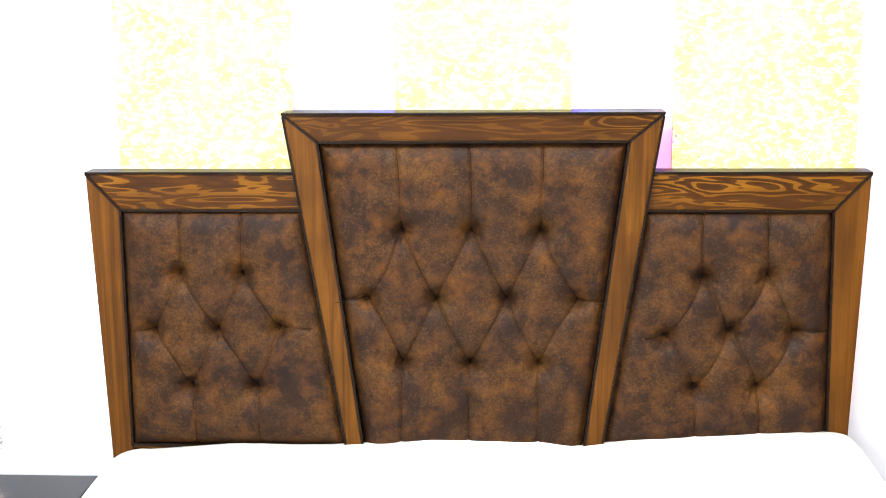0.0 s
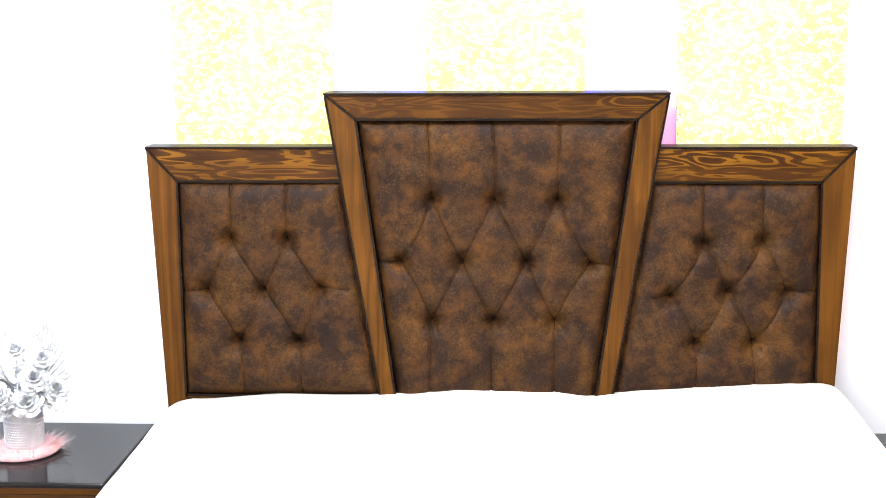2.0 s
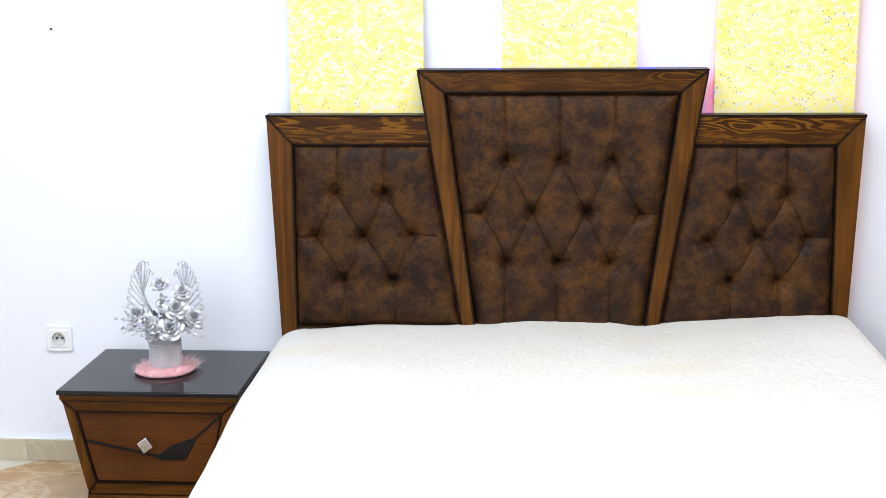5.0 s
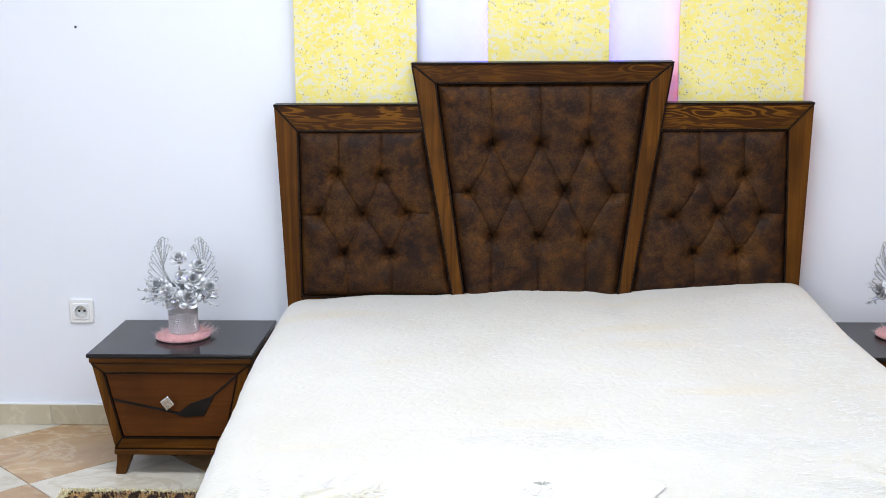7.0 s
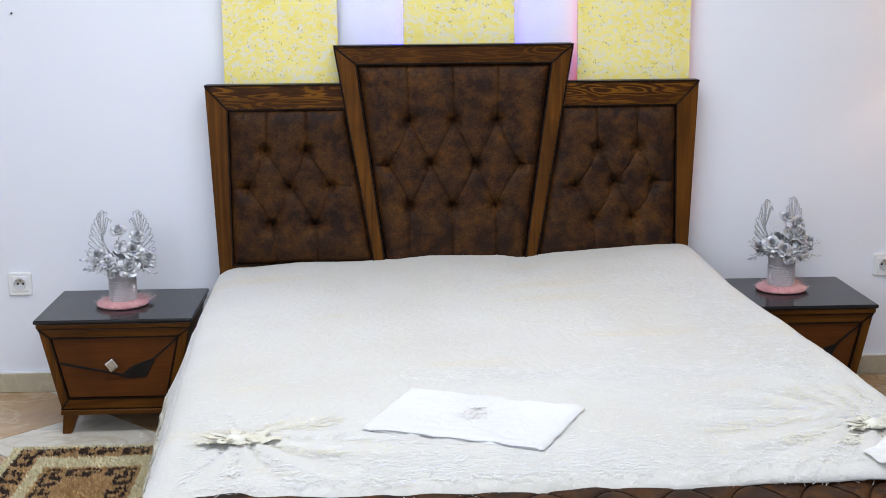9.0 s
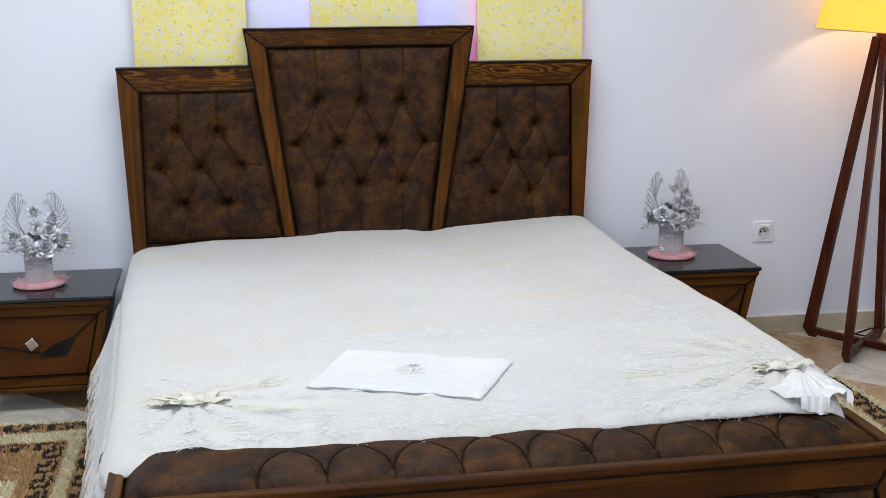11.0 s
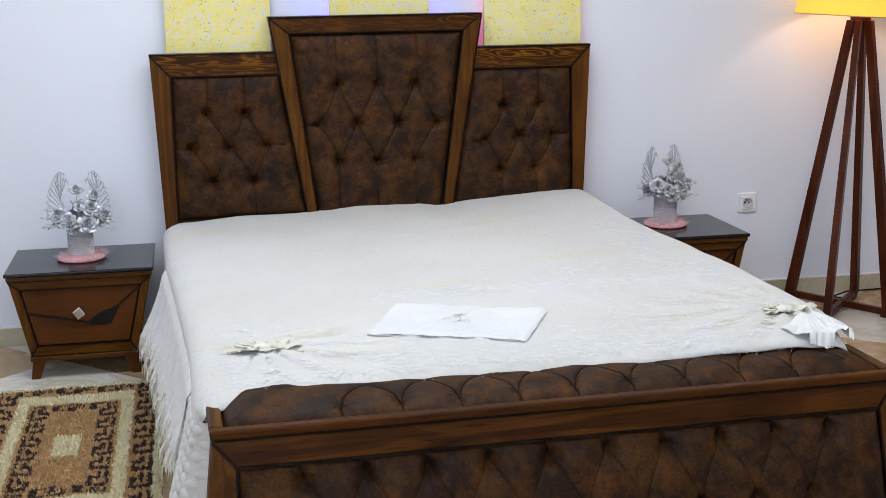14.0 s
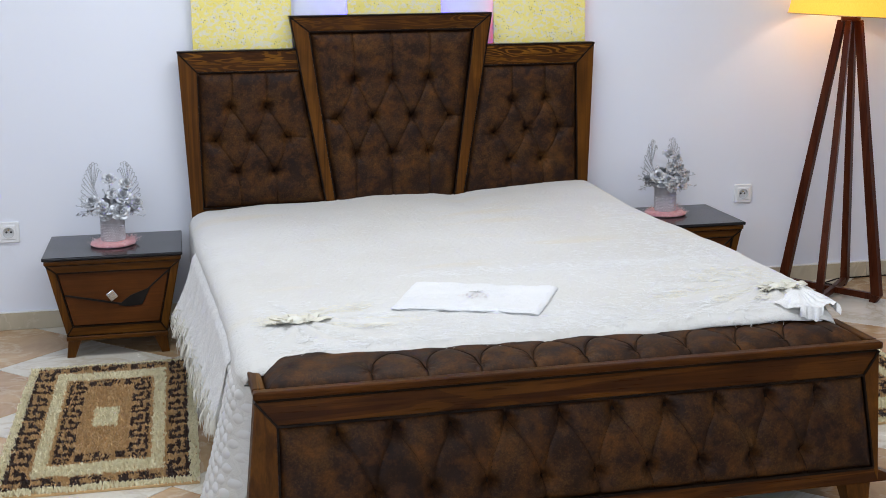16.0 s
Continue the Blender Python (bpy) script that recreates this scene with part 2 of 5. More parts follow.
black_gloss = Nodes("black_lacquered_top", 0.13, Specular_IOR_Level=0.26)
black_gloss.colour(black_gloss.ramp(black_gloss.noise(9, 4), [(0.3, (0.010, 0.0095, 0.011)), (0.7, (0.016, 0.015, 0.017))])).rough(black_gloss.ramp(black_gloss.noise(5, 5), [(0.3, 0.10), (0.75, 0.2)]))
black_in = Nodes("black_lacquer_inlay", 0.45, Specular_IOR_Level=0.12)
black_in.colour(black_in.ramp(black_in.noise(14, 3), [(0.3, (0.008, 0.007, 0.006)), (0.7, (0.016, 0.013, 0.011))]))
chrome = Nodes("bright_crystal_knob_metal", 0.18, 0.9)
chrome.colour(chrome.ramp(chrome.noise(120, 2), [(0.3, (0.70, 0.70, 0.72)), (0.7, (0.90, 0.90, 0.92))]))
silver = Nodes("silver_painted_petal", 0.46, 0.45)
silver.colour(silver.ramp(silver.noise(70, 3), [(0.3, (0.40, 0.41, 0.43)), (0.7, (0.68, 0.69, 0.71))])).bump(silver.noise(300, 2), 0.3, 0.001)
glitter = Nodes("silver_glitter_spray", 0.35, 0.6)
glitter.colour(glitter.ramp(glitter.voronoi(500, "F1", "Color"), [(0.2, (0.36, 0.37, 0.39)), (0.8, (0.74, 0.75, 0.78))])).bump(glitter.noise(600, 1), 0.6, 0.001)
pot_m = Nodes("silver_pot_metal", 0.5, 0.35)
pot_m.colour(pot_m.ramp(pot_m.noise(40, 3), [(0.3, (0.50, 0.50, 0.52)), (0.7, (0.66, 0.66, 0.68))]))
gems = Nodes("clear_rhinestones", 0.3, 0.35)
gems.colour(gems.ramp(gems.voronoi(400, "F1", "Color"), [(0.2, (0.45, 0.45, 0.47)), (0.8, (0.86, 0.86, 0.88))]))
pink = Nodes("pink_faux_fur", 0.85, Sheen_Weight=0.4)
pink.colour(pink.ramp(pink.noise(45, 4), [(0.3, (0.70, 0.30, 0.31)), (0.7, (0.84, 0.50, 0.50))]))
pink_pale = Nodes("pale_pink_fur_tips", 0.85, Sheen_Weight=0.4)
pink_pale.colour(pink_pale.ramp(pink_pale.noise(45, 3), [(0.3, (0.80, 0.56, 0.56)), (0.7, (0.86, 0.72, 0.72))]))
plastic = Nodes("white_socket_plastic", 0.35)
plastic.colour(plastic.ramp(plastic.noise(20, 2), [(0.3, (0.79, 0.79, 0.79)), (0.7, (0.82, 0.82, 0.82))]))
dark_hole = Nodes("dark_socket_hole", 0.6)
dark_hole.colour(dark_hole.ramp(dark_hole.noise(50, 2), [(0.3, (0.02, 0.02, 0.02)), (0.7, (0.05, 0.05, 0.05))]))
brass = Nodes("brass_pin", 0.3, 0.9)
brass.colour((0.55, 0.42, 0.2))


def pile(name, a, b):
    n = Nodes(name, 0.9, Sheen_Weight=0.2)
    geo = n.t.nodes.new("ShaderNodeNewGeometry").outputs["Random Per Island"]
    n.colour(n.ramp(geo, [(0.0, a), (1.0, b)]))
    return n.m


pile_cream = pile("cream_shag_pile", (0.80, 0.72, 0.46), (0.88, 0.82, 0.58))
pile_tan = pile("tan_shag_pile", (0.50, 0.30, 0.12), (0.64, 0.42, 0.19))
pile_brown = pile("dark_brown_shag_pile", (0.024, 0.009, 0.005), (0.075, 0.032, 0.016))

shade_m = Nodes("glowing_yellow_lampshade", 0.8, Emission_Strength=0.72)
shade_m.put((1.0, 0.44, 0.03, 1), shade_m.b.inputs["Emission Color"])
shade_m.colour(shade_m.ramp(shade_m.noise(1.0, 2.0, shade_m.mapping((500, 500, 30))), [(0.3, (0.80, 0.46, 0.05)), (0.7, (0.86, 0.54, 0.08))]))


def led(name, colour, strength):
    n = Nodes(name, 0.5, Emission_Strength=strength)
    n.colour(colour)
    n.put((*colour, 1), n.b.inputs["Emission Color"])
    return n.m


led_blue = led("blue_led_strip", (0.04, 0.03, 1.0), 26.0)
led_pink = led("faint_red_led_strip", (1.0, 0.10, 0.10), 0.8)
led_red = led("red_led_strip", (1.0, 0.02, 0.06), 1.3)

# ---- mesh helpers ----


def mat_of(m):
    return m.m if isinstance(m, Nodes) else m


def mesh_of(name, bm, mats, smooth=False):
    me = bpy.data.meshes.new(name)
    bmesh.ops.recalc_face_normals(bm, faces=bm.faces)
    bm.to_mesh(me)
    bm.free()
    for m in mats if isinstance(mats, (list, tuple)) else [mats]:
        me.materials.append(mat_of(m))
    if smooth:
        me.polygons.foreach_set("use_smooth", [True] * len(me.polygons))
    return me


def thing(name, place, label, category, group="", kind=""):
    ob = new(name)
    ob.location = place
    ob.empty_display_size = 0.1
    return tagged(ob, label, category, group, kind)


def part(name, bm, material, parent=None, label="", smooth=False, kind=""):
    ob = new(name, mesh_of(name, bm, material, smooth) if isinstance(bm, bmesh.types.BMesh) else bm)
    if parent:
        ob.parent = parent
        if parent.type == "EMPTY":
            ob.matrix_parent_inverse = Matrix.Translation(parent.location).inverted()
    return tagged(ob, label, kind=kind)


def box(bm, x0, x1, y0, y1, z0, z1, bevel=0.0, seg=2):
    vs = [bm.verts.new((x, y, z)) for x in (x0, x1) for y in (y0, y1) for z in (z0, z1)]
    fs = [bm.faces.new([vs[i] for i in f]) for f in ((0, 1, 3, 2), (4, 6, 7, 5), (0, 4, 5, 1), (2, 3, 7, 6), (0, 2, 6, 4), (1, 5, 7, 3))]
    if bevel:
        es = {e for f in fs for e in f.edges}
        bmesh.ops.bevel(bm, geom=list(es), offset=bevel, segments=seg, affect="EDGES", profile=0.6)
    return bm


def prism(bm, pts, y0, y1, bevel=0.0, seg=2):
    """A polygon in x and z, from y0 to y1."""
    a = [bm.verts.new((x, y0, z)) for x, z in pts]
    b = [bm.verts.new((x, y1, z)) for x, z in pts]
    fs = [bm.faces.new(a), bm.faces.new(b[::-1])]
    n = len(pts)
    fs += [bm.faces.new((a[i], b[i], b[(i + 1) % n], a[(i + 1) % n])) for i in range(n)]
    if bevel:
        bmesh.ops.bevel(bm, geom=list({e for f in fs for e in f.edges}), offset=bevel, segments=seg, affect="EDGES", profile=0.6)
    return bm


def frustum(bm, low, high, bevel=0.0, seg=2):
    """A solid between two quadrilaterals, each four points in turn."""
    a = [bm.verts.new(p) for p in low]
    b = [bm.verts.new(p) for p in high]
    fs = [bm.faces.new(a[::-1]), bm.faces.new(b)]
    fs += [bm.faces.new((a[i], a[(i + 1) % 4], b[(i + 1) % 4], b[i])) for i in range(4)]
    if bevel:
        bmesh.ops.bevel(bm, geom=list({e for f in fs for e in f.edges}), offset=bevel, segments=seg, affect="EDGES", profile=0.6)
    return bm


def strip(bm, a, b, width, y0, y1):
    """A straight bar between two points of the x-z plane."""
    d = (Vector(b) - Vector(a)).normalized() * (width / 2)
    n = Vector((-d.y, d.x))
    pts = [(a[0] + n.x, a[1] + n.y), (b[0] + n.x, b[1] + n.y), (b[0] - n.x, b[1] - n.y), (a[0] - n.x, a[1] - n.y)]
    return prism(bm, pts, y0, y1)


def tube(bm, pts, radii, n=8, cap=True):
    pts = [Vector(p) for p in pts]
    rings = []
    for i, p in enumerate(pts):
        d = (pts[min(i + 1, len(pts) - 1)] - pts[max(i - 1, 0)]).normalized()
        u = d.orthogonal().normalized()
        if i and rings:
            u = (last - d * last.dot(d)).normalized()
        last = u
        w = d.cross(u)
        r = radii[i] if isinstance(radii, (list, tuple)) else radii
        rings.append([bm.verts.new(p + (u * math.cos(a) + w * math.sin(a)) * r) for a in [2 * math.pi * k / n for k in range(n)]])
    for a, b in zip(rings, rings[1:]):
        for k in range(n):
            bm.faces.new((a[k], a[(k + 1) % n], b[(k + 1) % n], b[k]))
    if cap:
        bm.faces.new(rings[0][::-1])
        bm.faces.new(rings[-1])
    return bm


def lathe(bm, prof, centre, n=32):
    cx, cy, cz = centre
    rings = [[bm.verts.new((cx + r * math.cos(2 * math.pi * k / n), cy + r * math.sin(2 * math.pi * k / n), cz + z)) for k in range(n)] for r, z in prof]
    for a, b in zip(rings, rings[1:]):
        for k in range(n):
            bm.faces.new((a[k], a[(k + 1) % n], b[(k + 1) % n], b[k]))
    return rings


def grid(pts, nu, nv):
    """A bmesh sheet from an array of nu x nv points."""
    bm = bmesh.new()
    vs = [bm.verts.new(p) for p in pts.reshape(-1, 3)]
    for i in range(nu - 1):
        for j in range(nv - 1):
            k = i * nv + j
            bm.faces.new((vs[k], vs[k + nv], vs[k + nv + 1], vs[k + 1]))
    return bm


def seg_distance(p, a, b):
    a, b = np.array(a, float), np.array(b, float)
    d = b - a
    t = np.clip(((p - a) @ d) / max(d @ d, 1e-9), 0, 1)
    return np.linalg.norm(p - a - t[..., None] * d, axis=-1)


def tuft_height(p, edge, buttons, seams, full, puck=0.046, crease=0.010):
    """How far buttoned upholstery stands out at the plan points p; edge is the distance to the border."""
    h = full * (1 - np.exp(-edge / 0.018))
    ds = np.full(p.shape[:-1], 9.0)
    for a, b in seams:
        # the seams sag a little sideways, like stretched leather
        ds = np.minimum(ds, seg_distance(p, a, b))
    db = np.full(p.shape[:-1], 9.0)
    pleat = np.zeros(p.shape[:-1])
    for i, c in enumerate(buttons):
        v = p - np.array(c)
        r = np.linalg.norm(v, axis=-1)
        db = np.minimum(db, r)
        pleat += 0.0022 * np.cos(np.arctan2(v[..., 1], v[..., 0]) * 9 + i * 1.7) * np.exp(-(r / 0.03) ** 2) * np.clip(r / 0.012, 0, 1)
    h -= 0.7 * crease * np.exp(-ds / 0.0030) + 0.22 * crease * np.exp(-(ds / 0.018) ** 2)
    h -= puck * np.exp(-(db / 0.021) ** 1.3)
    x, z = p[..., 0], p[..., 1]
    h += 0.0016 * np.sin(x * 31 + 3 * np.sin(z * 17)) * np.sin(z * 27 + 2 * np.sin(x * 13)) + pleat
    return np.maximum(h, -0.016) if full else h

# ---- the room ----
X0, X1, Y0, H = -3.6, 3.6, -7.4, 3.0
# only the north wall is seen; the others and ceiling, added, bounce light
for name, b in (("wall_north", (X0 - 0.2, X1 + 0.2, 0.0, 0.2)), ("wall_south", (X0 - 0.2, X1 + 0.2, Y0 - 0.2, Y0)),
                ("wall_west", (X0 - 0.2, X0, Y0, 0.0)), ("wall_east", (X1, X1 + 0.2, Y0, 0.0))):
    tagged(part(name, box(bmesh.new(), *b, -0.1, H + 0.1), paint_m), "smooth white painted interior wall", "wall", kind="structure")
tagged(part("ceiling", box(bmesh.new(), X0, X1, Y0, 0.0, H, H + 0.1), ceiling_m), "plain white painted ceiling", "ceiling", kind="structure")
floor = tagged(part("floor", box(bmesh.new(), X0, X1, Y0, 0.0, -0.1, -0.004), grout), "polished tan and ivory marble tiles laid in diamonds", "floor", kind="structure")

# yellow panels fixed on the wall, with light strips behind them
PANELS = ((-0.834, -0.418), (-0.181, 0.229), (0.459, 0.876))
for i, (a, b) in enumerate(PANELS):
    p = thing("wall_panel", ((a + b) / 2, -0.03, 0.55), "yellow flecked plaster panel standing off the white wall", "wall panel", "yellow wall panels")
    part("board", box(bmesh.new(), a, b, -0.050, -0.034, 0.55, 2.75, 0.002), flecked_m, p)
    part("batten", box(bmesh.new(), a + 0.12, b - 0.12, -0.034, 0.0, 0.57, 2.73), ceiling_m, p)
    for side, x in ((0, a), (1, b)):
        glow = {(1, 0): led_blue, (1, 1): led_blue, (2, 0): led_red, (2, 1): led_pink}.get((i, side))
        if glow:
            s = 1 if side == 0 else -1
            part("light_strip", box(bmesh.new(), min(x + s * 0.012, x + s * 0.022), max(x + s * 0.012, x + s * 0.022), -0.024, -0.014, 0.6, 2.7), glow, p, "coloured light strip hidden behind the panel")

# small black mark on the wall
bm = bmesh.new()
tube(bm, [(-1.596, 0.002, 1.428), (-1.596, -0.006, 1.428)], [0.0045, 0.0035], 8)
tagged(part("nail", bm, dark_hole), "small dark nail in the white wall", "nail")


def socket_outlet(x, z):
    t = thing("wall_socket", (x, 0, z), "white square plastic power socket on the wall", "socket", "wall sockets")
    for name, half, inner, y0, y1 in (("plate", 0.044, 0.030, -0.010, 0.0), ("insert", 0.031, 0.0238, -0.0128, -0.002)):
        bm = bmesh.new()
        n = 48
        loops = []
        for y, r in ((y1, half), (y0 + 0.003, half), (y0, half - 0.003), (y0, inner), (y1, inner)):
            ring = []
            for k in range(n):
                a = 2 * math.pi * (k + 0.5) / n
                c, d = math.cos(a), math.sin(a)
                f = 1.0 / max(abs(c), abs(d)) if (r > 0.026) else 1.0
                ring.append(bm.verts.new((x + r * f * c, y, z + r * f * d)))
            loops.append(ring)
        for ra, rb in zip(loops, loops[1:]):
            for k in range(n):
                bm.faces.new((ra[k], ra[(k + 1) % n], rb[(k + 1) % n], rb[k]))
        part(name, bm, plastic, t)
    bm = bmesh.new()
    n = 28
    prof = ((0.0235, -0.0150), (0.0210, -0.0150), (0.0200, -0.0030), (0.0001, -0.0030))
    rings = [[bm.verts.new((x + r * math.cos(2 * math.pi * k / n), y, z + r * math.sin(2 * math.pi * k / n))) for k in range(n)] for r, y in ((0.0245, -0.0105),) + prof]
    for ra, rb in zip(rings, rings[1:]):
        for k in range(n):
            bm.faces.new((ra[k], ra[(k + 1) % n], rb[(k + 1) % n], rb[k]))
    part("well", bm, well_shade_plastic, t)
    # raised dark discs put the shade of the pin holes into colour
    for dx in (-0.0095, 0.0095):
        bm = bmesh.new()
        tube(bm, [(x + dx, -0.0022, z), (x + dx, -0.0042, z)], 0.0046, 10)
        part("hole", bm, dark_hole, t, "dark pin hole")
    bm = bmesh.new()
    tube(bm, [(x, -0.0022, z + 0.011), (x, -0.015, z + 0.011)], 0.0028, 8)
    part("earth_pin", bm, brass, t, "brass earth pin")
    return t


# white plastic greyed: the shade inside the recess is put into the colour
well_shade_plastic = Nodes("shaded_socket_well_plastic", 0.4)
well_shade_plastic.colour(well_shade_plastic.ramp(well_shade_plastic.noise(20, 2), [(0.3, (0.58, 0.58, 0.58)), (0.7, (0.64, 0.64, 0.64))]))
socket_outlet(-1.637, 0.424)
socket_outlet(1.672, 0.439)

# ---- the bed ----
bed = thing("bed", (0.05, -1.2, 0), "double bed, stained pine frame, buttoned brown leather headboard and footboard", "bed")
HY = -0.10


def line_x(p, q, z):
    return p[0] + (q[0] - p[0]) * (z - p[1]) / (q[1] - p[1])


def tufted_panel(name, left, right, ztop, zbot, y, buttons, seams, full, parent, step=0.0034):
    """Buttoned upholstery between two side lines, each two points in x and z, facing the room."""
    nu = int((max(q[0] for q in right) - min(q[0] for q in left)) / step)
    nv = int((ztop - zbot) / step)
    v = np.linspace(0, 1, nv)[None, :]
    u = np.linspace(0, 1, nu)[:, None]
    z = ztop + (zbot - ztop) * v + 0 * u
    xl, xr = line_x(*left, z), line_x(*right, z)
    x = xl + (xr - xl) * u
    edge = np.minimum(np.minimum(x - xl, xr - x), np.minimum(ztop - z, z - zbot))
    p = np.stack([x, z], -1)
    h = tuft_height(p, edge, buttons, seams, full)
    ob = part(name, grid(np.stack([x, y - h, z], -1), nu, nv), leather_m, parent, "buttoned distressed brown leather upholstery", True)

    def lift(q):
        e = np.full(len(q), 0.2)
        return [(x_, y - h_ - 0.0016, z_) for (x_, z_), h_ in zip(q, tuft_height(q, e, buttons, seams, full)) if zbot < z_ < ztop]
    stitches(ob, [sg for sg in seams if zbot + 0.004 < min(sg[0][1], sg[1][1])], lift)
    for i, (bx, bz) in enumerate(buttons):
        bm = bmesh.new()
        bmesh.ops.create_uvsphere(bm, u_segments=10, v_segments=6, radius=0.0115)
        bmesh.ops.scale(bm, vec=(1, 0.45, 1), verts=bm.verts)
        bmesh.ops.translate(bm, vec=(bx, y + 0.0195, bz), verts=bm.verts)
        part("button", bm, button_m, ob, "", True)
    return ob


# near-black brown: the shade of the deep dimples is put into the colour
button_m = Nodes("leather_button_with_dimple_shade", 0.6, Specular_IOR_Level=0.12)
button_m.colour(button_m.ramp(button_m.noise(60, 3), [(0.3, (0.006, 0.003, 0.002)), (0.7, (0.014, 0.006, 0.003))]))
# stitching thread whose dark colour also carries the shade of the creases
seam_m = Nodes("seam_thread_with_crease_shade", 0.8, Specular_IOR_Level=0.1)
seam_m.colour(seam_m.ramp(seam_m.noise(200, 2), [(0.3, (0.010, 0.005, 0.003)), (0.7, (0.024, 0.011, 0.005))]))


def stitches(parent, seams, lift, place=None, thick=0.0008):
    """Thin seam thread along the creases; lift gives each plan point its height, place puts it into the world."""
    bm = bmesh.new()
    for a, b in seams:
        a, b = np.array(a, float), np.array(b, float)
        n = max(2, int(np.linalg.norm(b - a) / 0.008))
        pts = np.array([a + (b - a) * k / n for k in range(n + 1)])
        tube(bm, lift(pts), thick, 4, False)
    part("stitching", place(bm) if place else bm, seam_m, parent, "fine dark stitched seams", False, "stuff")


def chain(points, bend=0.0, n=7):
    """A seam as short straight pieces, bowed sideways."""
    out = []
    for a, b in zip(points, points[1:]):
        a, b = Vector(a), Vector(b)
        d = b - a
        side = Vector((-d.y, d.x))
        pts = [a + d * k / n + side * bend * math.sin(math.pi * k / n) for k in range(n + 1)]
        out += [(tuple(p), tuple(q)) for p, q in zip(pts, pts[1:])]
    return out


# centre of the headboard
C_OUT_L, C_OUT_R = ((-0.430, 1.300), (-0.289, 0.43)), ((0.432, 1.300), (0.291, 0.43))
C_IN_L, C_IN_R = ((-0.353, 1.238), (-0.252, 0.43)), ((0.356, 1.238), (0.252, 0.43))
top3 = [(-0.163, 1.031), (-0.002, 1.031), (0.158, 1.030)]
mid4 = [(-0.246, 0.868), (-0.086, 0.869), (0.080, 0.869), (0.245, 0.866)]
low3 = [(-0.166, 0.713), (-0.007, 0.713), (0.154, 0.713)]
seams = []
for (x, z), xt in zip(top3, (-0.172, -0.003, 0.163)):
    seams += chain([(xt, 1.238), (x, z)], 0.01)
for i in range(3):
    seams += chain([top3[i], mid4[i]], 0.05 if i == 0 else 0.0) + chain([top3[i], mid4[i + 1]], -0.02 if i == 2 else 0.0)
    seams += chain([low3[i], mid4[i]], -0.06 if i == 0 else 0.0) + chain([low3[i], mid4[i + 1]], 0.05 if i == 2 else 0.0)
    seams += chain([low3[i], (low3[i][0] + (-0.006, -0.004, 0.0)[i], 0.43)])
seams += chain([(-0.32, 0.862), mid4[0]], 0.03) + chain([mid4[3], (0.32, 0.86)], 0.04)
tufted_panel("headboard_panel", C_IN_L, C_IN_R, 1.238, 0.43, HY + 0.006, top3 + mid4 + low3, seams, 0.036, bed)

